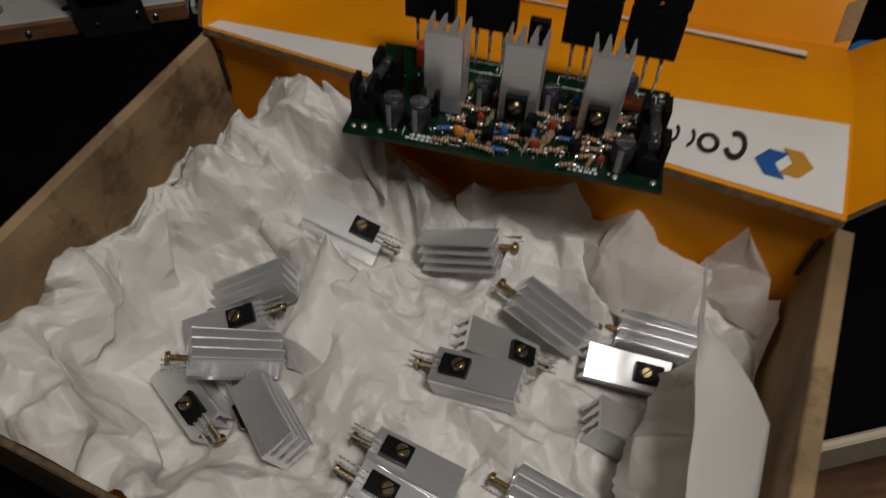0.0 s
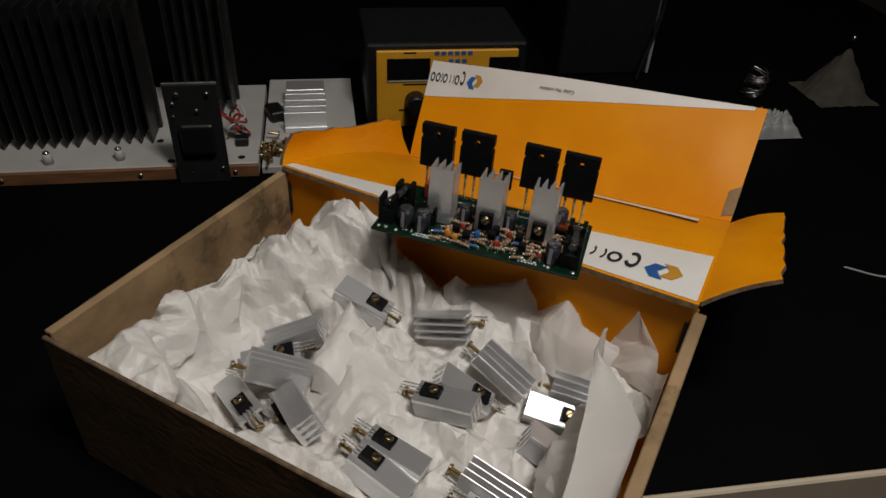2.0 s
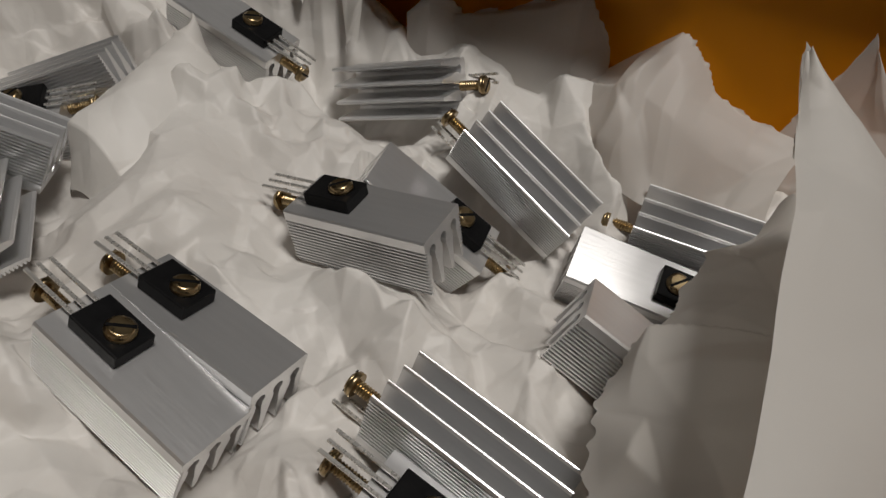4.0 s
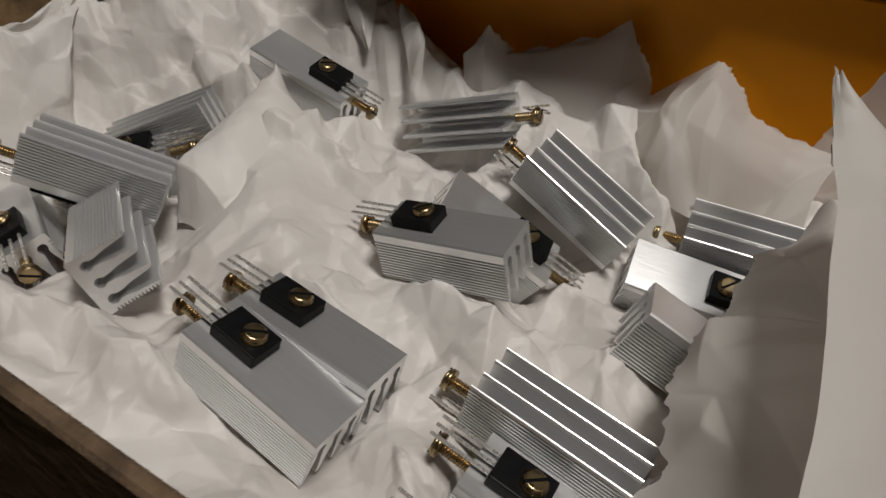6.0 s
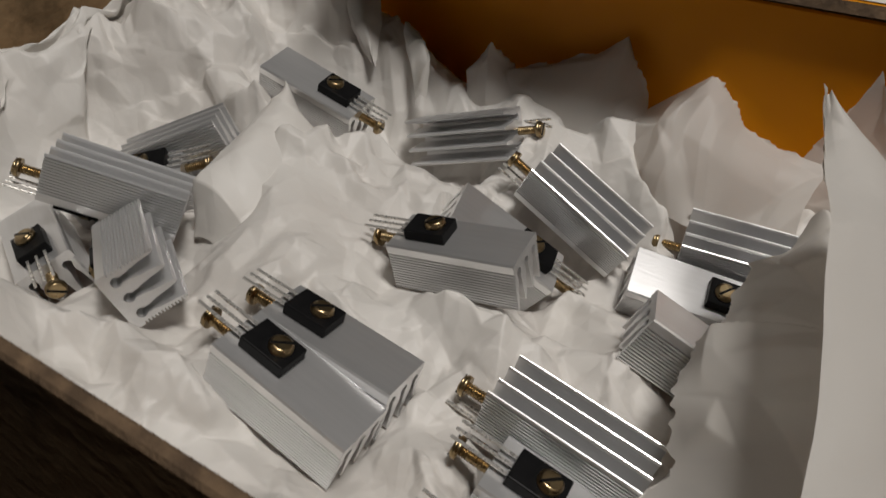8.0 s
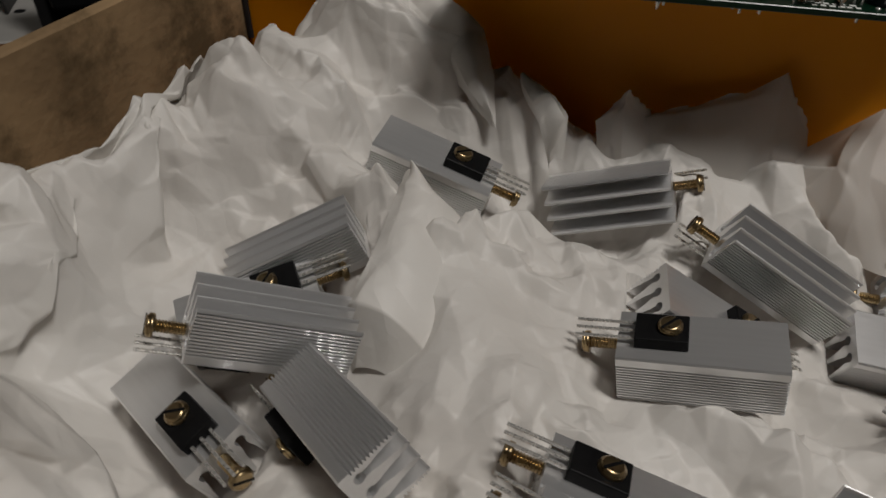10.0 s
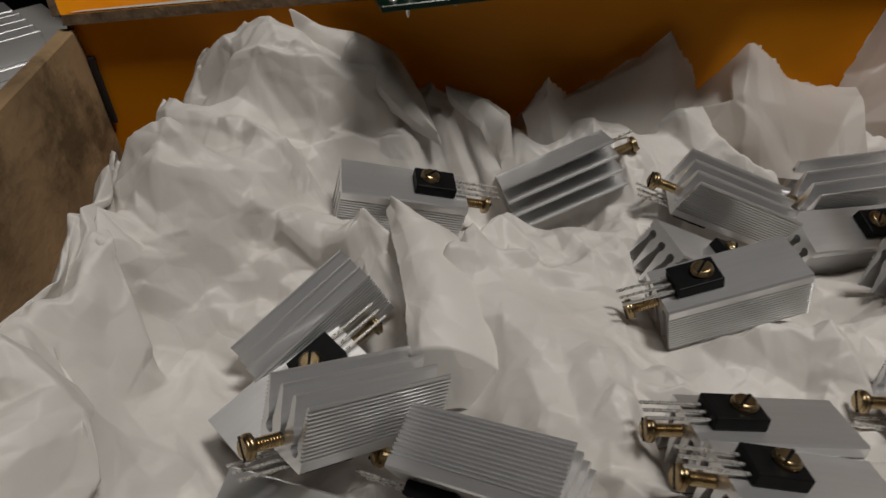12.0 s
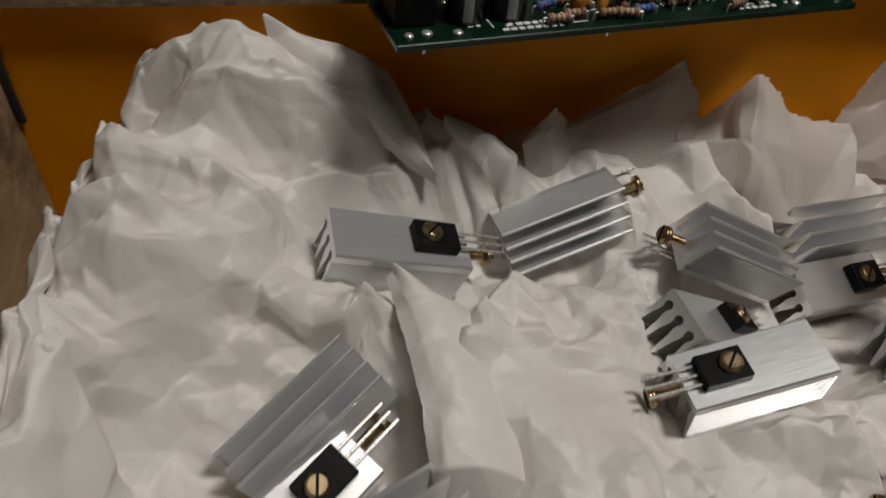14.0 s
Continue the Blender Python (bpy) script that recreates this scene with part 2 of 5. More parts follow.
def shipping_box():
    root = thing("shipping_box", "open cardboard mailing box, kraft outside and yellow inside", "box", m=BOX)
    t = 0.003

    def wall(name, lo, hi, mats, label):
        bm = bmesh.new()
        box_into(bm, lo, hi, 0.0006)
        bm.normal_update()
        for f in bm.faces:
            c = f.calc_center_median()
            f.material_index = mats(f.normal, c)
        return part(name, bm, [M_KRAFT, M_YELLOW, M_KRAFT_EDGE], root, label)

    wall("bottom", (0, 0, 0.0005), (BW, BD, t), lambda n, c: 1 if n.z > 0.5 else 0, "yellow inside")
    wall("front_wall", (-t, -t, 0.0005), (BW + t, -0.0006, BH), lambda n, c: 2 if n.z > 0.5 else 0, "kraft front panel with an open corrugated edge")
    wall("back_wall", (-t, BD, 0.0005), (BW + t, BD + t, BH + 0.0025), lambda n, c: 1 if n.y < -0.5 else 0, "glossy yellow inner face")
    wall("left_wall", (-t - 0.002, 0.0005, 0.0005), (0.0, BD - 0.0005, BH + 0.001), lambda n, c: 0, "folded kraft side panel, scuffed")
    wall("right_wall", (BW + 0.001, 0.0005, 0.0005), (BW + t + 0.0045, BD - 0.0005, BH + 0.001), lambda n, c: 0, "folded kraft side panel")
    # lid lying back, with its tuck panel standing up
    hl, hr = Vector((-0.002, BD - 0.0025, BH + 0.0055)), Vector((BW + 0.002, BD - 0.0030, BH + 0.0075))
    cl, cr = lid_point((-0.008, 0.335, 0.038)), lid_point((0.249, 0.357, 0.062))
    tl, tr = lid_point((-0.026, 0.395, 0.098)), lid_point((0.243, 0.415, 0.124))

    def lid_at(s, u, up=0.0):
        p = (hl * (1 - s) + hr * s) * (1 - u) + (cl * (1 - s) + cr * s) * u
        n = (hr - hl).cross(cl - hl).normalized()
        return p + n * (up + 0.006 * math.sin(math.pi * u))

    def tuck_at(s, u, up=0.0):
        p = (cl * (1 - s) + cr * s) * (1 - u) + (tl * (1 - s) + tr * s) * u
        n = (cr - cl).cross(tl - cl).normalized()
        dent = math.exp(-((s - 0.90) / 0.06) ** 2 - ((u - 0.5) / 0.3) ** 2)
        return p + n * (up + 0.003 * math.sin(2.4 * s + 0.4) * u + 0.0010 * dent + 0.0008 * math.sin(7 * s + 5 * u))

    def sheet(name, at, mat, label="", n=(10, 10), thick=t):
        bm = bmesh.new()
        top = [[bm.verts.new(at(i / n[0], j / n[1], 0)) for i in range(n[0] + 1)] for j in range(n[1] + 1)]
        low = [[bm.verts.new(at(i / n[0], j / n[1], -thick)) for i in range(n[0] + 1)] for j in range(n[1] + 1)]
        for j in range(n[1]):
            for i in range(n[0]):
                bm.faces.new([top[j][i], top[j][i + 1], top[j + 1][i + 1], top[j + 1][i]])
                bm.faces.new([low[j][i], low[j + 1][i], low[j + 1][i + 1], low[j][i + 1]]).material_index = 1
        ring = [(j, i) for j, i in [(0, k) for k in range(n[0])] + [(k, n[0]) for k in range(n[1])] + [(n[1], n[0] - k) for k in range(n[0])] + [(n[1] - k, 0) for k in range(n[1])]]
        for (j, i), (j2, i2) in zip(ring, ring[1:] + ring[:1]):
            bm.faces.new([top[j][i], low[j][i], low[j2][i2], top[j2][i2]]).material_index = 2
        return part(name, bm, [mat, M_KRAFT, M_KRAFT_EDGE], root, label)

    def panel(at, s0, s1, u0, u1, lift):
        """Part of a panel: s0, s1 and u0, u1 may be pairs for its two ends."""
        def f(a, c, down):
            lo_u = u0[0] + (u0[1] - u0[0]) * a if isinstance(u0, tuple) else u0
            hi_u = u1[0] + (u1[1] - u1[0]) * a if isinstance(u1, tuple) else u1
            return at(s0 + (s1 - s0) * a, lo_u + (hi_u - lo_u) * c, lift + down)
        return f

    lid = sheet("lid", lambda a, c, d: lid_at(a, c, d), M_YELLOW, "yellow lid panel folded back")
    tuck = sheet("tuck_panel", lambda a, c, d: tuck_at(a, c, d), M_YELLOW, "yellow tuck panel standing up behind the board", (60, 24))

    def ink(name, at, mat, owner, label="", n=(6, 2)):
        ob = sheet(name, at, mat, label, n, 0.00012)
        ob.parent = owner
        return ob

    ink("white_band", panel(lid_at, 0.004, 0.994, (0.01, 0.015), (0.06, 0.39), 0.0004), M_WHITE_PRINT, lid, "white printed band", (16, 4))
    ink("white_band", panel(tuck_at, 0.0, 0.97, (0.62, 0.97), (1.0, 1.0), 0.0004), M_WHITE_PRINT, tuck, "white printed strip", (16, 4))
    # insert strip at the crease, with the dark slot below it
    ink("paper_strip", panel(lid_at, 0.02, 0.925, (0.96, 0.815), (0.99, 0.87), 0.0012), M_WHITE_PRINT, lid, "white paper strip tucked into the crease", (16, 1))
    ink("slot", panel(lid_at, 0.70, 0.925, (0.865, 0.795), (0.885, 0.813), 0.0005), M_PRINT_BLACK, lid, "dark cut slot")

    # logo: two interlocked arrows and a word shown as plain strokes, printed upside down
    def logo(at, owner, s, u, w, h, k):
        for mat, x0, sgn in ((M_PRINT_GOLD, s - 0.56 * w, 1), (M_PRINT_BLUE, s - w, -1)):
            bm = bmesh.new()
            pts = [(0, 0), (0.62, 0), (1, 0.5), (0.62, 1), (0, 1), (0.38, 0.5)]
            if sgn < 0:
                pts = [(1 - a, c) for a, c in pts][::-1]
            top = [bm.verts.new(at(x0 + w * 0.56 * a, u + h * (c + (0.10 if sgn > 0 else -0.10)), 0.0009)) for a, c in pts]
            bm.faces.new(top)
            part("logo_arrow", bm, mat, owner, "printed arrow mark")
        x = s - w * 1.10
        for i in range(8):
            lw = w * k * (0.35 if i == 5 else 0.62 if i in (2, 3) else 1.0)
            x -= lw * 1.16
            bm = bmesh.new()
            hh = h * (1.25 if i == 0 else 0.85)
            ring = [(0.5 + 0.5 * math.cos(q), 0.5 + 0.5 * math.sin(q)) for q in [2 * math.pi * j / 14 for j in range(14)]]
            inner = [(0.5 + 0.29 * math.cos(q), 0.5 + 0.30 * math.sin(q)) for q in [2 * math.pi * j / 14 for j in range(14)]]
            cut = {0: (5, 8), 2: (3, 11), 3: (3, 11), 5: (99, 99)}.get(i, (99, 99))
            va = [bm.verts.new(at(x + lw * a, u + h * 0.05 + hh * c, 0.0009)) for a, c in ring]
            vb = [bm.verts.new(at(x + lw * a, u + h * 0.05 + hh * c, 0.0009)) for a, c in inner]
            for j in range(14):
                if not cut[0] <= j < cut[1]:
                    q = (j + 1) % 14
                    bm.faces.new([va[j], va[q], vb[q], vb[j]])
            part("print_stroke", bm, M_PRINT_BLACK, owner)

    logo(lid_at, lid, 0.952, 0.085, 0.078, 0.105, 0.40)
    logo(tuck_at, tuck, 0.190, 0.775, 0.054, 0.12, 0.30)
    words = bpy.data.curves.new("tape_note", "FONT")
    words.body, words.size, words.extrude = "Colar fita adesiva", 0.0042, 0.00005
    words.materials.append(M_PRINT_BLACK)
    note = new("print_text", words)
    p0, px, py = tuck_at(0.485, 0.885, 0.0010), tuck_at(0.385, 0.885, 0.0010), tuck_at(0.485, 0.80, 0.0010)
    ex = (px - p0).normalized()
    ey = (py - p0 - ex * (py - p0).dot(ex)).normalized()
    note.parent = tuck
    note.matrix_basis = Matrix.Translation(p0) @ Matrix((ex, ey, ex.cross(ey))).transposed().to_4x4()
    note["label"] = "small printed words"

    # side flaps of the lid
    def flap(side, u0, u1, oa, od, bend, label):
        def at(s, u, down):
            base = lid_at(side, u0 + (u1 - u0) * s)
            p = base * (1 - u) + (oa * (1 - s) + od * s) * u
            n = (lid_at(side, u1) - lid_at(side, u0)).cross(oa - lid_at(side, u0)).normalized()
            rag = 0.0030 * noise.noise(Vector((s * 9, u * 3, bend * 900))) * u
            return p + n * (down + bend * math.sin(math.pi * u)) + (oa - lid_at(side, u0)).normalized() * rag
        return sheet("side_flap", at, M_YELLOW, label, (12, 6), 0.0025)

    flap(1.0, 0.98, 0.02, lid_point((0.279, 0.372, 0.074)), lid_point((0.293, 0.240, 0.109)), 0.002, "yellow side flap bent outwards")
    flap(0.0, 0.0, 1.0, lid_point((-0.0135, 0.205, 0.1110)), lid_point((-0.030, 0.352, 0.058)), -0.002, "yellow side flap standing up")
    # torn notch and creases
    ink("torn_edge", panel(tuck_at, 0.972, 1.001, (0.03, 0.06), (0.25, 0.31), 0.0006), M_KRAFT, tuck, "torn brown card fibres", (5, 8))
    # slits where the side panels lock into the back wall
    for x, sx in ((0.0012, 1), (BW - 0.0012, -1)):
        bm = bmesh.new()
        box_into(bm, (x - 0.0010, BD - 0.0018, 0.060), (x + 0.0010, BD - 0.0004, 0.082), 0.0003)
        part("lock_slit", bm, M_PRINT_BLACK, root, "dark slit at the corner")
    # corrugations along the open front edge
    bm = bmesh.new()
    for i in range(134):
        x = 0.001 + i * 0.002
        cyl_into(bm, (x, -t + 0.0006, BH - 0.00024), (x + 0.001, -0.0008, BH - 0.00024), 0.00026, n=5)
    part("corrugation", bm, M_KRAFT_EDGE, root, "open corrugated edge")
    return root, (hl, hr, cr, cl, tl, tr)


shipping, LID = shipping_box()


# ---- crumpled paper ----
HL, HW, HH = 0.034, 0.0145, 0.0135  # length, width and height of a heatsink
HEATSINKS = {
    "A": (0.1032, 0.1584, 0.0547, -6.4, -18.1, -170.8),
    "B": (0.1498, 0.1751, 0.0433, 106.0, 17.9, -168.2),
    "C": (0.1615, 0.1643, 0.0470, -168.4, 27.1, 1.3),
    "D": (0.1498, 0.1071, 0.0477, 3.3, -9.6, 9.0),
    "E": (0.1792, 0.1486, 0.0328, -9.0, -34.5, -158.2),
    "F": (0.2025, 0.1778, 0.0327, -163.1, 2.5, 12.2),
    "G": (0.2290, 0.1663, 0.0338, -21.7, -9.6, -162.8),
    "H": (0.2397, 0.1405, 0.0313, 11.8, -26.3, -167.4),
    "I": (0.1465, 0.0691, 0.0513, -11.0, 10.9, 4.7),
    "J": (0.1488, 0.0554, 0.0542, -9.2, 17.4, 2.9),
    "K": (0.1928, 0.0954, 0.0329, 174.1, 10.3, 1.7),
    "L": (0.2040, 0.0672, 0.0418, -5.0, 15.5, 5.7),
    "M": (0.2060, 0.0515, 0.0395, -5.0, 15.5, 4.0),
    "N": (0.0642, 0.0725, 0.0526, 173.1, 24.7, 39.9),
    "O": (0.0531, 0.1056, 0.0329, 176.4, -21.3, 38.1),
    "R": (0.0724, 0.1069, 0.0502, -14.8, 11.7, -136.7),
    "P": (0.0889, 0.0598, 0.0471, -19.5, 4.0, 160.2),
    "Q": (0.0930, 0.0700, 0.0362, 110.7, -12.2, -28.4),
}


def step(a, b, v):
    q = np.clip((v - a) / (b - a), 0, 1)
    return q * q * (3 - 2 * q)


def paper_height(x, y):
    """Height of the wrapping paper over the plan (numpy arrays), before creasing."""
    def bump(cx, cy, rx, ry, h):
        return h * np.exp(-((x - cx) / rx) ** 2 - ((y - cy) / ry) ** 2)
    z = 0.066 - 0.024 * step(0.048, 0.075, x) - 0.006 * step(0.09, 0.15, x) - 0.010 * step(0.17, 0.215, x)
    z = z + bump(0.058, 0.182, 0.016, 0.020, 0.020) + bump(0.092, 0.181, 0.024, 0.014, 0.027)
    z = z + bump(0.109, 0.100, 0.010, 0.028, 0.010) + bump(0.086, 0.137, 0.010, 0.008, 0.012) + bump(0.115, 0.168, 0.010, 0.008, 0.014)
    z = z - bump(0.070, 0.058, 0.025, 0.02, 0.010)
    # the ball of paper at the side panel and the furrow behind it
    z = z + bump(0.034, 0.080, 0.020, 0.026, 0.004)
    furrow = (y - 0.118) + 1.2 * (x - 0.031)
    z = z - 0.005 * np.exp(-(furrow / 0.010) ** 2) * (1 - step(0.05, 0.06, x))
    z = z + bump(0.095, 0.028, 0.035, 0.014, 0.020) + bump(0.03, 0.035, 0.02, 0.016, 0.006) + bump(0.140, 0.060, 0.008, 0.015, 0.012) + bump(0.04, 0.03, 0.03, 0.02, -0.006)
    z = z + 0.034 * step(0.232, 0.256, x) * step(0.02, 0.04, y) * (1 - step(0.150, 0.172, y))
    z = z + 0.014 * step(0.155, 0.198, y) * step(0.11, 0.14, x) * (1 - 0.5 * step(0.200, 0.214, x))
    # open strip along the side panel and in the corner behind the mound
    side = x + 0.073 * (y - 0.01)
    z = z * step(0.010, 0.030, side + 0.020 * (1 - step(0.07, 0.11, y))) + 0.002
    z = z * step(0.0, 0.014, (side - 0.027) + (0.186 - y) * 0.42) + 0.004
    return z


def facets(x, y, n, seed, height, stretch=1.0, angle=0.0, k=1.0):
    """Flat facets with sharp creases: scattered points joined into triangles, each point at a height of its own."""
    rng = np.random.RandomState(seed)
    ca, sa = math.cos(angle), math.sin(angle)
    px, py = (x * ca + y * sa) / stretch, (y * ca - x * sa)
    lo = np.array([px.min() - 0.02, py.min() - 0.02])
    hi = np.array([px.max() + 0.02, py.max() + 0.02])
    pts = rng.rand(n, 2) * (hi - lo) + lo
    pts = np.concatenate([pts, [[lo[0], lo[1]], [hi[0], lo[1]], [hi[0], hi[1]], [lo[0], hi[1]]]])
    hs = height * (rng.rand(len(pts)) * 2 - 1)
    out = delaunay_2d_cdt([Vector((float(a), float(b))) for a, b in pts], [], [], 0, 1e-6)
    co = np.array([tuple(v) for v in out[0]])
    ids = [o[0] if o else 0 for o in out[3]]
    res = np.zeros(x.shape)
    for tri in out[2]:
        (ax, ay), (bx, by), (cx, cy) = co[tri[0]], co[tri[1]], co[tri[2]]
        d = (by - cy) * (ax - cx) + (cx - bx) * (ay - cy)
        if abs(d) < 1e-12:
            continue
        inside = (px >= min(ax, bx, cx)) & (px <= max(ax, bx, cx)) & (py >= min(ay, by, cy)) & (py <= max(ay, by, cy))
        gx, gy = px[inside], py[inside]
        w0 = ((by - cy) * (gx - cx) + (cx - bx) * (gy - cy)) / d
        w1 = ((cy - ay) * (gx - cx) + (ax - cx) * (gy - cy)) / d
        w2 = 1 - w0 - w1
        ok = (w0 >= -1e-6) & (w1 >= -1e-6) & (w2 >= -1e-6)
        val = w0 * hs[ids[tri[0]]] + w1 * hs[ids[tri[1]]] + w2 * hs[ids[tri[2]]]
        cur = res[inside]
        cur[ok] = val[ok]
        res[inside] = cur
    return res


def blur(a, n):
    k = np.exp(-np.linspace(-2, 2, 2 * n + 1) ** 2)
    k /= k.sum()
    for ax in (0, 1):
        pad = [(n, n) if i == ax else (0, 0) for i in (0, 1)]
        q = np.pad(a, pad, mode="edge")
        a = sum(w * np.take(q, range(i, i + a.shape[ax]), axis=ax) for i, w in enumerate(k))
    return a


def underside(x, y, m, grow):
    """Lowest height of a heatsink's envelope over the plan; 9 where it does not stand."""
    inv = m.inverted()
    o = [inv[i][0] * x + inv[i][1] * y + inv[i][3] for i in range(3)]
    d = [inv[i][2] for i in range(3)]
    z0, z1 = np.full(x.shape, -9.0), np.full(x.shape, 9.0)
    for i, (lo, hi) in enumerate(((-grow, HL + grow), (-grow, HW + grow), (-HH - 0.0002, 0.0))):
        a, b = (lo - o[i]) / d[i], (hi - o[i]) / d[i]
        z0, z1 = np.maximum(z0, np.minimum(a, b)), np.minimum(z1, np.maximum(a, b))
    return np.where(z0 < z1, z0, 9.0)


def relax(p, rest_u, rest_v, floor_map, roof_map, turns, settle):
    """Lets a sheet that is larger than its box buckle: keeps its lengths, rests on the filling, stays under what lies on it."""
    ny, nx = p.shape[:2]
    my, mx = floor_map.shape

    def pull(a, b, rest, k, push_only=False):
        d = p[b] - p[a]
        n = np.sqrt((d * d).sum(-1)) + 1e-9
        c = k * 0.5 * (n - rest) / n
        if push_only:
            c = np.minimum(c, 0.0)
        d *= c[..., None]
        p[a] += d
        p[b] -= d

    sets = []
    for o in (0, 1):
        m = (nx - o) // 2
        a, b = (slice(None), slice(o, o + 2 * m, 2)), (slice(None), slice(o + 1, o + 2 * m, 2))
        sets.append((a, b, rest_u[:, o:o + 2 * m:2], 1.0, False))
        m = (ny - o) // 2
        a, b = (slice(o, o + 2 * m, 2), slice(None)), (slice(o + 1, o + 2 * m, 2), slice(None))
        sets.append((a, b, rest_v[o:o + 2 * m:2, :], 1.0, False))
        for e in (0, 1):
            mu, mv = (nx - e) // 2, (ny - o) // 2
            r = np.hypot(rest_u[o:o + 2 * mv:2, e:e + 2 * mu:2], rest_v[o:o + 2 * mv:2, e:e + 2 * mu:2])
            lo_y, hi_y = slice(o, o + 2 * mv, 2), slice(o + 1, o + 2 * mv, 2)
            lo_x, hi_x = slice(e, e + 2 * mu, 2), slice(e + 1, e + 2 * mu, 2)
            sets.append(((lo_y, lo_x), (hi_y, hi_x), r, 0.5, False))
            sets.append(((lo_y, hi_x), (hi_y, lo_x), r, 0.5, False))
    for s, stiff in ((2, 0.45), (4, 0.15)):
        for o in range(0, 2 * s, s):
            k = [i for i in range(nx - s) if (i // s) % 2 == o // s]
            if k:
                a, b = np.array(k), np.array(k) + s
                sets.append(((slice(None), a), (slice(None), b), rest_u[:, a] * s * 0.93, stiff, True))
            k = [i for i in range(ny - s) if (i // s) % 2 == o // s]
            if k:
                a, b = np.array(k), np.array(k) + s
                sets.append(((a, slice(None)), (b, slice(None)), rest_v[a, :] * s * 0.93, stiff, True))
    for turn in range(turns):
        for one in sets:
            pull(*one)
        p[..., 0] = np.clip(p[..., 0], 0.0015, BW - 0.0015)
        p[..., 1] = np.clip(p[..., 1], 0.0015, BD - 0.0015)
        i = np.clip((p[..., 0] / BW * (mx - 1) + 0.5).astype(int), 0, mx - 1)
        j = np.clip((p[..., 1] / BD * (my - 1) + 0.5).astype(int), 0, my - 1)
        base = floor_map[j, i]
        z = p[..., 2]
        z = z - settle * (z - base)
        z = np.clip(z, base - 0.0035, base + 0.020)
        p[..., 2] = np.maximum(np.minimum(z, roof_map[j, i]), 0.004)
    return p


def finer(p, nx, ny):
    """The same sheet on a denser grid."""
    def grow(a, n, axis):
        q = np.linspace(0, a.shape[axis] - 1, n)
        k = np.minimum(q.astype(int), a.shape[axis] - 2)
        f = (q - k).reshape([-1 if i == axis else 1 for i in range(a.ndim)])
        return np.take(a, k, axis) * (1 - f) + np.take(a, k + 1, axis) * f
    return grow(grow(p, nx, 1), ny, 0)


def folds(u, v):
    """Sharp folds: straight crests, steep on one side and flat on the other, fanning out from the heap in the back corner."""
    rng = random.Random(12)
    z = np.zeros(u.shape)
    for k in range(330):
        cu, cv = rng.uniform(0.0, BW), rng.uniform(0.0, BD)
        heap, ball = cu < 0.11 and cv > 0.105, cu < 0.06 and cv < 0.10
        if rng.random() < (0.2 if heap else 0.4 if ball else 0.3):
            continue
        if heap:
            turn = math.atan2(cv - 0.150, cu - 0.135) + rng.gauss(0, 0.22)
        else:
            turn = rng.uniform(0, math.pi)
        half = rng.uniform(0.014, 0.036) if heap else rng.uniform(0.006, 0.022)
        flat, steep = rng.uniform(0.005, 0.011), rng.uniform(0.0010, 0.0030)
        high = rng.uniform(0.0030, 0.0065) if heap else rng.uniform(0.0012, 0.0038)
        bow, side = rng.uniform(-8, 8), rng.choice((-1, 1))
        du, dv = u - cu, v - cv
        near = np.abs(du) + np.abs(dv) < 1.5 * half + 0.014
        du, dv = du[near], dv[near]
        a = du * math.cos(turn) + dv * math.sin(turn)
        b = (dv * math.cos(turn) - du * math.sin(turn) + bow * a * a) * side
        across = np.where(b > 0, 1 - b / flat, 1 + b / steep)
        rise = high * np.clip(across, 0, 1) * np.clip(1.6 * (1 - np.abs(a) / half), 0, 1)
        z[near] = np.maximum(z[near], rise) + 0.25 * np.minimum(z[near], rise)
    return z


def flatten(p, spots, rng):
    """Breaks a sheet into flat facets with sharp creases between scattered corners."""
    ny, nx = p.shape[:2]
    ij = np.stack([rng.rand(spots) * (ny - 1), rng.rand(spots) * (nx - 1)], -1).astype(int)
    edge = [(0, k) for k in range(0, nx, 20)] + [(ny - 1, k) for k in range(0, nx, 20)] + [(k, 0) for k in range(0, ny, 20)] + [(k, nx - 1) for k in range(0, ny, 20)] + [(0, nx - 1), (ny - 1, nx - 1)]
    ij = np.unique(np.concatenate([ij, np.array(edge)]), axis=0)
    out = delaunay_2d_cdt([Vector((float(a), float(b))) for a, b in ij], [], [], 0, 1e-6)
    co = np.rint(np.array([tuple(v) for v in out[0]])).astype(int)
    res = p.copy()
    for tri in out[2]:
        (ai, aj), (bi, bj), (ci, cj) = co[tri[0]], co[tri[1]], co[tri[2]]
        d = (bj - cj) * (ai - ci) + (ci - bi) * (aj - cj)
        if d == 0:
            continue
        i0, i1, j0, j1 = min(ai, bi, ci), max(ai, bi, ci) + 1, min(aj, bj, cj), max(aj, bj, cj) + 1
        gi, gj = np.mgrid[i0:i1, j0:j1]
        w0 = ((bj - cj) * (gi - ci) + (ci - bi) * (gj - cj)) / d
        w1 = ((cj - aj) * (gi - ci) + (ai - ci) * (gj - cj)) / d
        w2 = 1 - w0 - w1
        ok = (w0 >= -1e-6) & (w1 >= -1e-6) & (w2 >= -1e-6)
        flat = w0[..., None] * p[ai, aj] + w1[..., None] * p[bi, bj] + w2[..., None] * p[ci, cj]
        res[i0:i1, j0:j1][ok] = flat[ok]
    return res


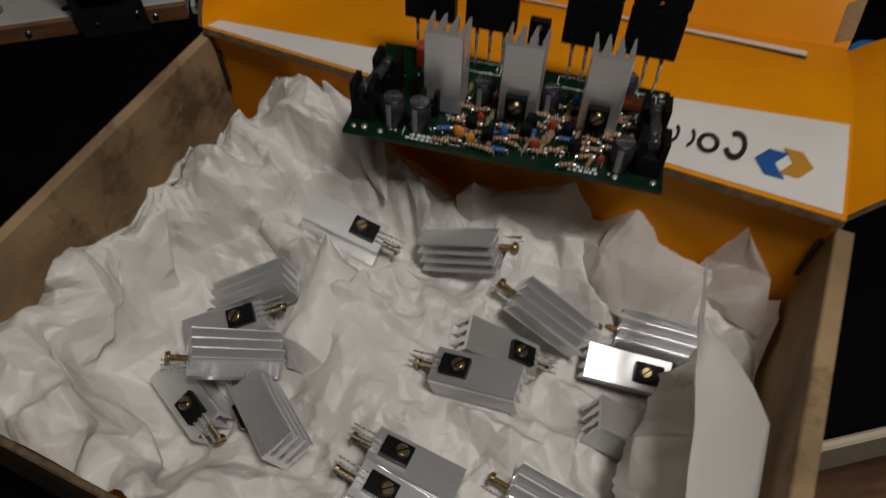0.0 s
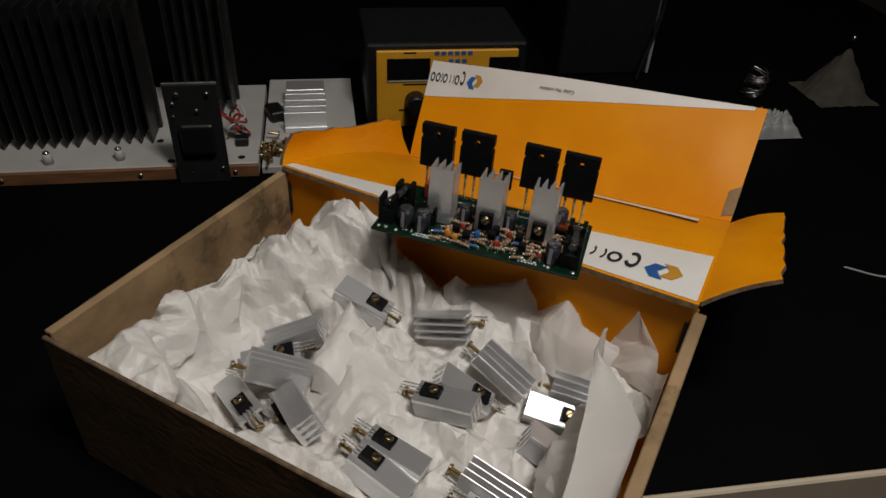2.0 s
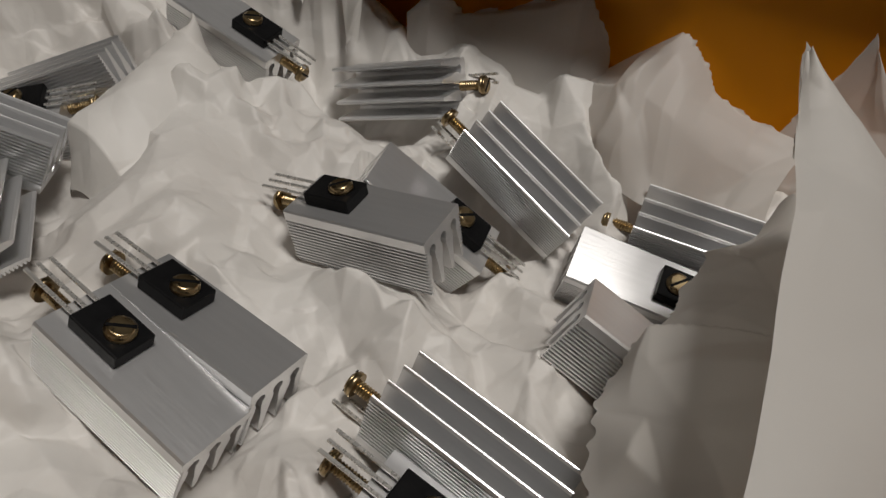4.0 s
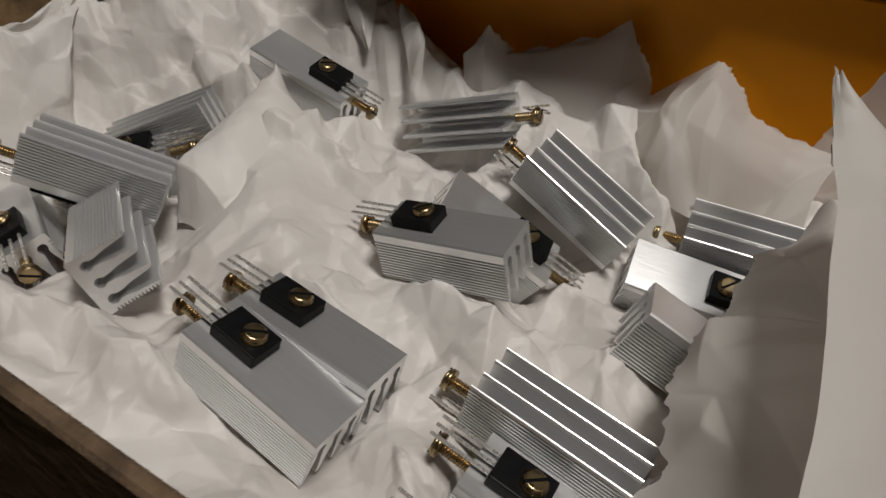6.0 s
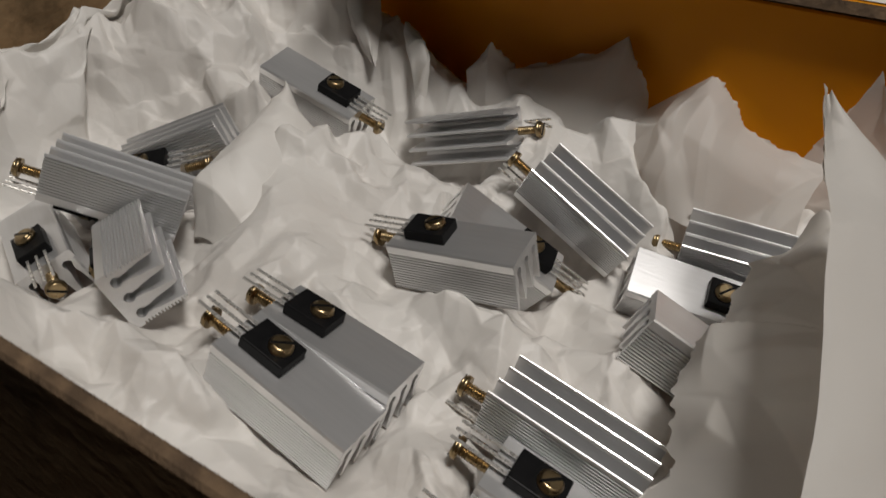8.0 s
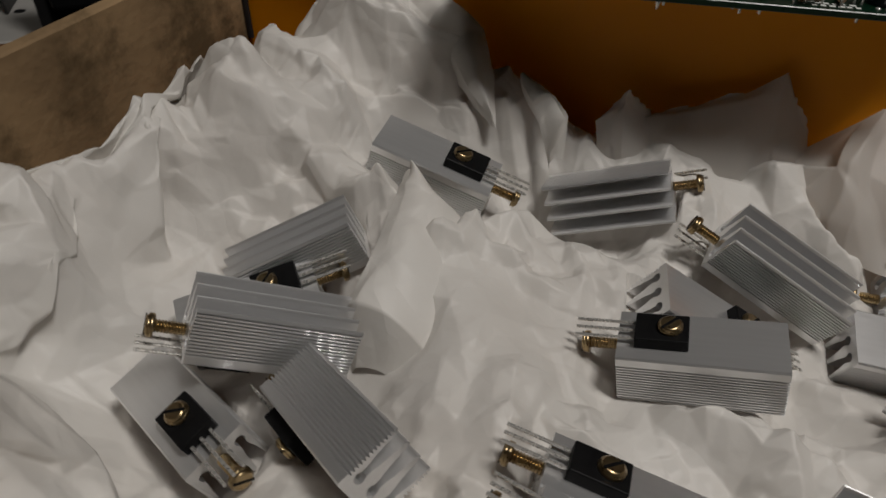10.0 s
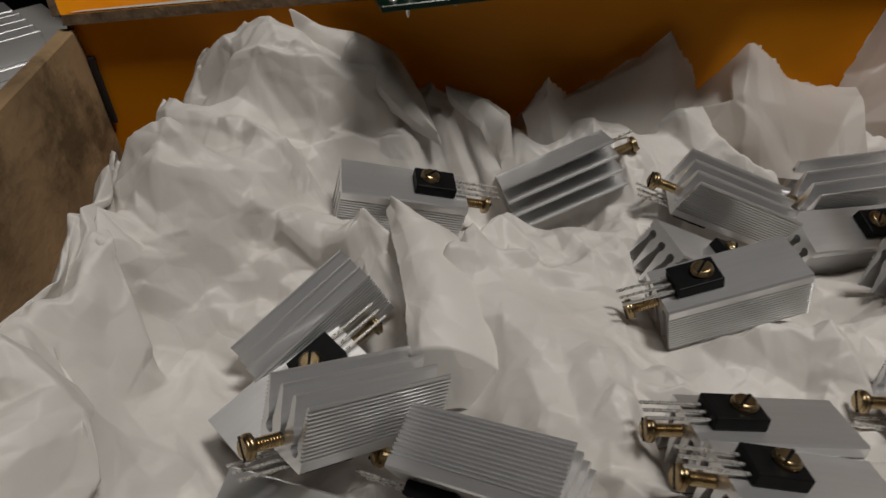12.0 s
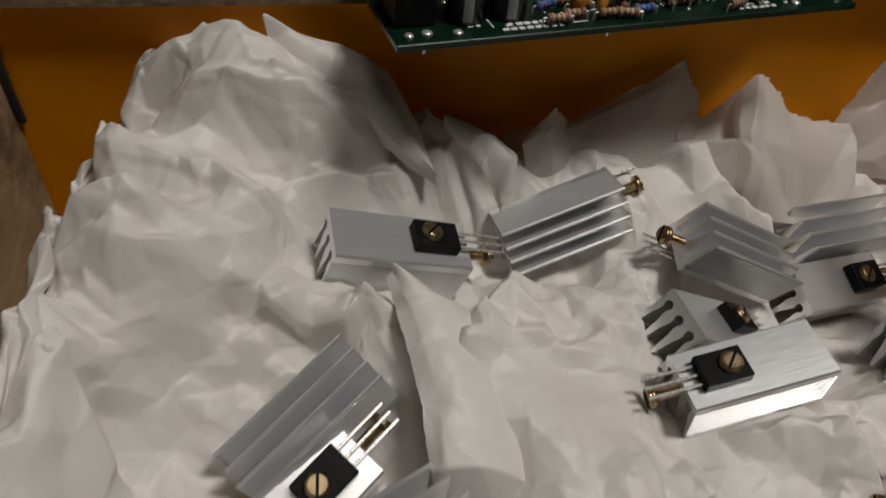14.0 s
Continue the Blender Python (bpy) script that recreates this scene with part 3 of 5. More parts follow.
def paper():
    c, s = math.cos(radians(4.2)), math.sin(radians(4.2))

    def plan(u, v):
        return 0.005 + c * u - s * v, 0.010 + s * u + c * v

    # the filling below, and how high the sheet may rise under and round the heatsinks
    u, v = np.meshgrid(np.linspace(0, BW, 540), np.linspace(0, BD, 366))
    x, y = plan(u, v)
    low, roof, ease = np.full(x.shape, 9.0), np.full(x.shape, 9.0), np.full(x.shape, 9.0)
    for at in HEATSINKS.values():
        m = pose(*at)
        low = np.minimum(low, underside(x, y, m, 0.0006))
        for reach in (0.0015, 0.003, 0.0045, 0.006, 0.008):
            roof = np.minimum(roof, underside(x, y, m, reach) + 1.7 * reach - 0.001)
        for reach in (0.002, 0.005, 0.009, 0.014, 0.020):
            ease = np.minimum(ease, underside(x, y, m, reach) + 0.75 * reach - 0.002)
    on = low < 8
    near = blur(on.astype(float), 7)
    target = blur(np.where(on, low, 0.0), 7) / np.maximum(near, 1e-6)
    w = np.clip(near * 1.6, 0, 1)
    z = paper_height(x, y)
    base = z * (1 - w) + np.minimum(target, z + 0.012) * w - 0.001 - 0.003 * step(0.16, 0.18, y)
    rim = 0.086 + 0.006 * step(0.02, 0.10, x)
    slope = 0.058 + 0.62 * (x + 0.073 * (y - 0.01) - 0.018) + 0.05 * (1 - step(0.10, 0.145, y))
    base = blur(np.minimum(np.minimum(base, ease), np.minimum(rim, slope)), 3)
    roof = np.minimum(np.minimum(roof, np.where(on, low - 0.0003, 9.0)), rim + 0.004)
    roof = np.where(slope < base + 0.012, np.minimum(roof, slope + 0.006), roof)
    # how much larger the sheet is than its place: loose at the side and back, tauter in the middle
    loose = 1.05 + 0.27 * (1 - step(0.06, 0.12, x)) + 0.16 * step(0.13, 0.17, y) * step(0.07, 0.10, x) + 0.12 * (1 - step(0.03, 0.055, y))
    sheet = along = None
    for nx, ny, turns, settle in ((76, 52, 240, 0.010), (181, 123, 50, 0.005)):
        more = finer(loose, nx, ny)
        du, dv = BW / (nx - 1), BD / (ny - 1)
        if sheet is None:
            sheet = np.zeros((ny, nx, 3))
            gx, gy = np.meshgrid(np.linspace(0.0015, BW - 0.0015, nx), np.linspace(0.0015, BD - 0.0015, ny))
            sheet[..., 0], sheet[..., 1] = gx, gy
            sheet[..., 2] = finer(base, nx, ny) + facets(gx, gy, 60, 3, 0.008, 2.4, 0.6) + facets(gx, gy, 150, 4, 0.008, 2.8, -0.5) + 0.003
            along = facets(gx, gy, 26, 6, 0.12)
        else:
            sheet, along = finer(sheet, nx, ny), finer(along, nx, ny)
        ru, rv = more * du * (1 + along), more * dv * (1 - along)
        sheet = relax(sheet, ru[:, :-1], rv[:-1, :], base, roof, turns, settle)
    p = sheet
    for i in range(2):
        nx, ny = 2 * nx - 1, 2 * ny - 1
        p = finer(p, nx, ny)
        p[1:-1, 1:-1] = 0.5 * p[1:-1, 1:-1] + 0.125 * (p[:-2, 1:-1] + p[2:, 1:-1] + p[1:-1, :-2] + p[1:-1, 2:])
    gx, gy = p[..., 0], p[..., 1]
    rng = np.random.RandomState(5)
    p[..., 2] += folds(gx, gy) * (0.7 + 1.3 * step(0.005, 0.035, gx)) - 0.007 * (1 - step(0.0, 0.022, gx)) + facets(gx, gy, 520, 18, 0.0042, 1.8, -0.6)
    p = 0.10 * p + 0.55 * flatten(p, 2000, rng) + 0.35 * flatten(p, 4600, rng)
    p[..., 2] += facets(gx, gy, 1300, 9, 0.0006, 2.0, 0.2)
    x, y = plan(p[..., 0], p[..., 1])
    z = p[..., 2]
    for at in HEATSINKS.values():
        under = underside(x, y, pose(*at), 0.0004)
        z = np.where(under < 8, np.minimum(z, under - 0.0003), z)
    z = np.maximum(np.minimum(z, 0.0915 + 0.006 * step(0.02, 0.10, x)), 0.0042)
    me = bpy.data.meshes.new("wrapping_paper")
    verts = np.stack([x, y, z], -1).reshape(-1, 3)
    idx = np.arange(nx * ny).reshape(ny, nx)
    faces = np.stack([idx[:-1, :-1], idx[:-1, 1:], idx[1:, 1:], idx[1:, :-1]], -1).reshape(-1, 4)
    me.from_pydata(verts.tolist(), [], faces.tolist())
    me.materials.append(M_PAPER)
    me.polygons.foreach_set("use_smooth", [True] * len(me.polygons))
    ob = new("wrapping_paper", me)
    return tagged(ob, "crumpled white wrapping paper lining the cardboard box", "paper")


def paper_sheet(name, label, left, right, bulge, seed, n=(26, 40), ragged=0.0, mat=None, parent=None, crumple=0.0016):
    """A loose sheet spanned between two edge lines (each a short list of corners)."""
    def along(line, t):
        k = min(int(t * (len(line) - 1)), len(line) - 2)
        f = t * (len(line) - 1) - k
        return Vector(line[k]).lerp(Vector(line[k + 1]), f)
    bm = bmesh.new()
    rows = []
    rng = random.Random(seed)
    wide, long = (Vector(right[-2]) - Vector(left[-2])).length, (Vector(left[-1]) - Vector(left[0])).length
    gx, gy = np.meshgrid(np.linspace(0, wide, n[0] + 1), np.linspace(0, long, n[1] + 1))
    folds = facets(gx, gy, 26, seed, crumple, 1.6, 0.7) + facets(gx, gy, 110, seed + 50, crumple * 0.55, 2.0, -0.4)
    off = Vector((seed * 1.7, 0, 0))
    for j in range(n[1] + 1):
        row = []
        t = j / n[1]
        a, b = along(left, t), along(right, t)
        jag = ragged * (noise.noise(Vector((t * 11, seed, 0))) + 0.5 * noise.noise(Vector((t * 37, seed, 4))) + 0.12 * (rng.random() - 0.5))
        for i in range(n[0] + 1):
            q = i / n[0]
            p = a.lerp(b, q)
            p = p + Vector((0, 0, 1)) * bulge * math.sin(math.pi * q)
            p = p + Vector((noise.noise(p * 45 + off), noise.noise(p * 45 - off), noise.noise(p * 60 + off))) * crumple * 0.5
            p = p + Vector((-0.6, -0.3, 0.75)) * float(folds[j, i]) * min(1.0, 6 * q, 6 * (1 - q))
            if i == 0:
                p = p + Vector((jag, 0, jag))
            row.append(bm.verts.new(p))
        rows.append(row)
    for j in range(n[1]):
        for i in range(n[0]):
            bm.faces.new([rows[j][i], rows[j][i + 1], rows[j + 1][i + 1], rows[j + 1][i]])
    ob = part(name, bm, mat or M_SHEET, parent, smooth=True)
    if parent:
        if label:
            ob["label"] = label
        return ob
    return tagged(ob, label, "paper")


wrapping = paper()
flap = paper_sheet("paper_flap", "smooth white paper flap standing beside the box wall",
                   [(0.2280, 0.1502, 0.0945), (0.2319, 0.1405, 0.089), (0.2348, 0.1292, 0.0877), (0.2386, 0.1146, 0.0885), (0.2440, 0.0945, 0.083), (0.2481, 0.0729, 0.0819), (0.2520, 0.048, 0.080)],
                   [(0.2284, 0.1506, 0.0945), (0.2400, 0.1470, 0.0880), (0.2520, 0.1420, 0.0800), (0.2615, 0.1350, 0.0735), (0.2640, 0.1120, 0.0740), (0.2660, 0.0800, 0.0680), (0.2680, 0.045, 0.062)], 0.002, 3, (60, 140))
paper_sheet("folded_strip", "", [(0.2250, 0.178, 0.0850), (0.2290, 0.163, 0.0820), (0.2346, 0.1296, 0.0872)],
            [(0.2279, 0.1504, 0.0943), (0.2318, 0.1410, 0.0888), (0.2348, 0.1294, 0.0876)], 0.0, 4, (10, 24), 0.001, None, flap)
paper_sheet("torn_sheet", "crumpled torn paper sheet lying over the heatsinks in the corner",
            [(0.2330, 0.160, 0.0520), (0.2257, 0.1482, 0.0540), (0.2265, 0.1332, 0.0500), (0.2218, 0.1221, 0.0470), (0.2248, 0.1039, 0.0470), (0.2313, 0.0911, 0.0460), (0.2278, 0.0774, 0.0450), (0.2330, 0.0550, 0.0440), (0.243, 0.035, 0.0430)],
            [(0.2420, 0.160, 0.0600), (0.2440, 0.150, 0.0610), (0.2480, 0.136, 0.0600), (0.2520, 0.122, 0.0590), (0.2560, 0.106, 0.0580), (0.2580, 0.090, 0.0570), (0.2600, 0.072, 0.0560), (0.2620, 0.0550, 0.0550), (0.264, 0.035, 0.0540)], 0.005, 11, (90, 190), 0.003, None, None, 0.0060)
paper_sheet("paper_tongue", "smooth tongue of white paper lying over the crumpled filling", [(0.0840, 0.1367, 0.0590), (0.0862, 0.1275, 0.0575), (0.0885, 0.1183, 0.0555), (0.0905, 0.1075, 0.0535), (0.0920, 0.0960, 0.0490), (0.0935, 0.0900, 0.0320)],
            [(0.0850, 0.1375, 0.0570), (0.1060, 0.1340, 0.0470), (0.1120, 0.1190, 0.0450), (0.1130, 0.1060, 0.0440), (0.1130, 0.0950, 0.0410), (0.1125, 0.0900, 0.0300)], 0.0060, 23, (60, 110), 0.0004, M_PAPER, wrapping, 0.0030)
paper_sheet("paper_fold", "folded corner of white paper sliding off the heap", [(0.0560, 0.1830, 0.0900), (0.0640, 0.1780, 0.0850), (0.0740, 0.1740, 0.0760), (0.0850, 0.1690, 0.0680), (0.0962, 0.1642, 0.0612)],
            [(0.0600, 0.1880, 0.0920), (0.0740, 0.1860, 0.0880), (0.0850, 0.1825, 0.0810), (0.0930, 0.1740, 0.0710), (0.0968, 0.1644, 0.0614)], 0.004, 31, (60, 110), 0.0004, M_PAPER, wrapping, 0.0034)
paper_sheet("paper_pleat", "upright pleat of white paper beside the heatsinks", [(0.1010, 0.1810, 0.0700), (0.1060, 0.1775, 0.0705), (0.1120, 0.1725, 0.0700), (0.1172, 0.1680, 0.0680), (0.1180, 0.1650, 0.0560)],
            [(0.1000, 0.1780, 0.0680), (0.1040, 0.1730, 0.0660), (0.1090, 0.1690, 0.0630), (0.1130, 0.1660, 0.0560), (0.1150, 0.1640, 0.0520)], 0.002, 33, (50, 90), 0.0004, M_PAPER, wrapping, 0.0024)
paper_sheet("paper_scrap", "pointed white paper corner leaning on the yellow back wall", [(0.2340, 0.2035, 0.079), (0.2240, 0.201, 0.060), (0.2150, 0.193, 0.040)],
            [(0.2345, 0.2035, 0.079), (0.2500, 0.203, 0.060), (0.2560, 0.190, 0.038)], 0.002, 5, (50, 70), 0.001, None, None, 0.0035)
paper_sheet("torn_paper", "torn white paper edge against the yellow back wall", [(0.1220, 0.184, 0.062), (0.1290, 0.1840, 0.0725), (0.1360, 0.1900, 0.0630), (0.1480, 0.1935, 0.0665), (0.1600, 0.1965, 0.0715), (0.1684, 0.1985, 0.0775), (0.1770, 0.1975, 0.0620)],
            [(0.1220, 0.176, 0.046), (0.1300, 0.178, 0.046), (0.1380, 0.180, 0.045), (0.1490, 0.182, 0.044), (0.1610, 0.184, 0.043), (0.1690, 0.186, 0.042), (0.1790, 0.187, 0.040)], 0.001, 7, (36, 150), 0.0022, None, wrapping, 0.0035)
paper_sheet("paper_hump", "crumpled white paper peak leaning on the yellow back wall", [(0.1770, 0.1985, 0.0570), (0.1850, 0.1995, 0.0640), (0.1926, 0.2010, 0.0714), (0.1985, 0.2005, 0.0675), (0.2054, 0.1994, 0.0613), (0.2170, 0.2000, 0.0560), (0.2280, 0.2000, 0.0560)],
            [(0.1760, 0.180, 0.040), (0.1850, 0.176, 0.040), (0.1930, 0.172, 0.040), (0.2010, 0.172, 0.039), (0.2090, 0.174, 0.038), (0.2190, 0.178, 0.038), (0.2290, 0.180, 0.038)], 0.004, 15, (50, 120), 0.0015, None, wrapping, 0.0045)

# ---- heatsinks ----


def heatsink_profile():
    """Outline across the extrusion: base plate at the top, four fins below, keyhole slots between, ribbed outer fins."""
    pts = [(0.0, -0.0004), (0.0004, 0.0), (HW - 0.0004, 0.0), (HW, -0.0004)]
    n = 13
    for i in range(n):  # ribs down the outer side
        z = -0.0022 - (HH - 0.0028) * i / n
        pts += [(HW, z), (HW, z - 0.00030), (HW - 0.0007, z - 0.00040), (HW - 0.0007, z - 0.00068)]
    tip, gap = 0.0010, (HW - 4 * 0.0010) / 3
    pts += [(HW, -HH + 0.0006), (HW - 0.0003, -HH + 0.0001), (HW - tip + 0.0004, -HH)]
    for k in (2, 1, 0):
        c = tip + gap / 2 + k * (tip + gap)
        pts += [(c + gap / 2, -HH + 0.0006), (c + gap / 2 - 0.0005, -0.0078), (c + 0.0008, -0.0058), (c + 0.0008, -0.0044)]
        for j in range(9):
            a = radians(-40 + 260 * j / 8)
            pts.append((c + 0.00125 * math.cos(a), -0.0034 + 0.00125 * math.sin(a)))
        pts += [(c - 0.0008, -0.0044), (c - 0.0008, -0.0058), (c - gap / 2 + 0.0005, -0.0078), (c - gap / 2, -HH + 0.0006)]
        if k:
            pts += [(c - gap / 2 - 0.0003, -HH + 0.0001), (c - gap / 2 - tip / 2, -HH), (c - gap / 2 - tip + 0.0003, -HH + 0.0001)]
    pts += [(tip - 0.0003, -HH + 0.0001), (tip / 2, -HH), (0.0003, -HH + 0.0001), (0.0, -HH + 0.0006)]
    for i in range(n - 1, -1, -1):
        z = -0.0022 - (HH - 0.0028) * i / n
        pts += [(0.0007, z - 0.00068), (0.0007, z - 0.00040), (0.0, z - 0.00030), (0.0, z)]
    return pts


def screw_into(bm, base, way, head_r, head_h, shank_r, shank_l, thread=True):
    """A slotted pan-head screw: head on base, shank going against way."""
    base, way = Vector(base), Vector(way).normalized()
    cyl_into(bm, base, base + way * head_h * 0.6, head_r, head_r, 18)
    cyl_into(bm, base + way * head_h * 0.6, base + way * head_h, head_r, head_r * 0.72, 18)
    side = way.orthogonal().normalized()
    up = way.cross(side)
    mm = Matrix.Translation(base + way * head_h * 0.98) @ Matrix((side, up, way)).transposed().to_4x4()
    box_into(bm, (-head_r * 0.9, -head_r * 0.12, -0.0001), (head_r * 0.9, head_r * 0.12, 0.00012), m=mm, mat=1)
    if shank_l:
        steps = max(2, int(shank_l / 0.0006)) if thread else 1
        for i in range(steps):
            a = base - way * shank_l * i / steps
            b = base - way * shank_l * (i + 1) / steps
            mid = (a + b) / 2
            cyl_into(bm, a, mid, shank_r * 0.82, shank_r, 10, cap=False)
            cyl_into(bm, mid, b, shank_r, shank_r * 0.82, 10, cap=False)


def transistor_part(root, centre, m=None):
    """TO-126 transistor with its three leads and clamping screw, leads towards -x."""
    bm = bmesh.new()
    box_into(bm, (centre[0] - 0.0072, centre[1] - 0.0039, centre[2]), (centre[0] + 0.0038, centre[1] + 0.0039, centre[2] + 0.0030), 0.0003, segs=2)
    tr = part("transistor", bm, M_BLACK_EPOXY, root, "black plastic transistor")
    for k in (-1, 0, 1):
        bm = bmesh.new()
        x0, y, z = centre[0] - 0.0073, centre[1] + 0.00229 * k, centre[2] + 0.0013
        box_into(bm, (x0 - 0.0125, y - 0.00035, z - 0.00025), (x0, y + 0.00035, z + 0.00025), 0.0001)
        part("lead", bm, M_TIN, tr, "bright tinned lead")
    bm = bmesh.new()
    screw_into(bm, (centre[0], centre[1], centre[2] + 0.0030), (0, 0, 1), 0.0026, 0.0016, 0.0014, 0)
    part("screw", bm, [M_BRASS, M_BLACK_EPOXY], tr, "slotted brass screw")
    return tr


def heatsink(name="heatsink"):
    root = thing(name, "aluminium heatsink", "heatsink", "heatsinks in the box")
    prof = heatsink_profile()
    bm = bmesh.new()
    ends = [[bm.verts.new((x, p[0], p[1])) for p in prof] for x in (0.0, HL)]
    bm.faces.new(ends[0])
    bm.faces.new(ends[1][::-1])
    for i in range(len(prof)):
        j = (i + 1) % len(prof)
        bm.faces.new([ends[0][i], ends[1][i], ends[1][j], ends[0][j]])
    part("finned_body", bm, M_ALU, root, "extruded aluminium body with ribbed fins")
    transistor_part(root, (0.0108, HW / 2, 0.0))
    bm = bmesh.new()
    screw_into(bm, (-0.0062, HW / 2, -0.0034), (-1, 0, 0), 0.0025, 0.0017, 0.0014, 0.0062)
    part("bolt", bm, [M_BRASS, M_BLACK_EPOXY], root, "threaded brass bolt")
    return root


FACE_UP = "ADEGHIJLMPR"
first = None
for key, at in HEATSINKS.items():
    if first is None:
        first = one = heatsink()
        one.matrix_basis = pose(*at)
    else:
        one = copy_thing(first, pose(*at))
    one["label"] = ("aluminium heatsink with a black transistor screwed on top" if key in FACE_UP else "ribbed aluminium heatsink lying with its fins exposed") + " on white paper"

# ---- circuit board ----
PU = Vector((0.115, 0.030, -0.003)).normalized()
PV = Vector((-0.012, 0.056, -0.003))
PN = PU.cross(PV).normalized()
PV = PN.cross(PU)
PCB = Matrix.Translation((0.086, 0.158, 0.1035)) @ Matrix((PU, PV, PN)).transposed().to_4x4()
PL, PD = 0.119, 0.057


M_CAN = material("black_sleeve", (0.014, 0.015, 0.022), 0.35, second=(0.02, 0.02, 0.03), scale=200)
M_CAN_TOP = material("capacitor_top", (0.55, 0.55, 0.54), 0.35, 1.0, scale=300)
M_STRIPE = material("grey_stripe", (0.30, 0.30, 0.31), 0.5, scale=300)
M_BEIGE = material("resistor_beige", (0.46, 0.33, 0.21), 0.45, second=(0.30, 0.20, 0.12), scale=400, random_tint=0.25)
M_BAND = material("resistor_band", (0.20, 0.07, 0.03), 0.5, second=(0.08, 0.03, 0.02), scale=900)
M_ORANGE = material("orange_dip", (0.75, 0.30, 0.03), 0.4, scale=200)
M_BLUE = material("blue_dip", (0.03, 0.17, 0.50), 0.4, scale=200)
M_RED = material("red_dip", (0.38, 0.05, 0.02), 0.4, scale=200)
M_COPPER = material("copper_wire", (0.75, 0.30, 0.12), 0.3, 1.0, scale=300)
M_SILK = material("white_silkscreen", (0.75, 0.77, 0.74), 0.6, scale=300)
M_GLASS = material("fuse_glass", (0.05, 0.05, 0.05), 0.1, second=(0.03, 0.03, 0.03), scale=200)


def dip_into(bm, c, r, h, squash=0.55, turn=0.0, n=10):
    got = bmesh.ops.create_uvsphere(bm, u_segments=n, v_segments=7, radius=1.0)["verts"]
    bmesh.ops.transform(bm, matrix=Matrix.Translation(c) @ Matrix.Rotation(turn, 4, "Z") @ Matrix.Diagonal((r, r * squash, h, 1)), verts=got)
    for f in {f for v in got for f in v.link_faces}:
        f.smooth = True


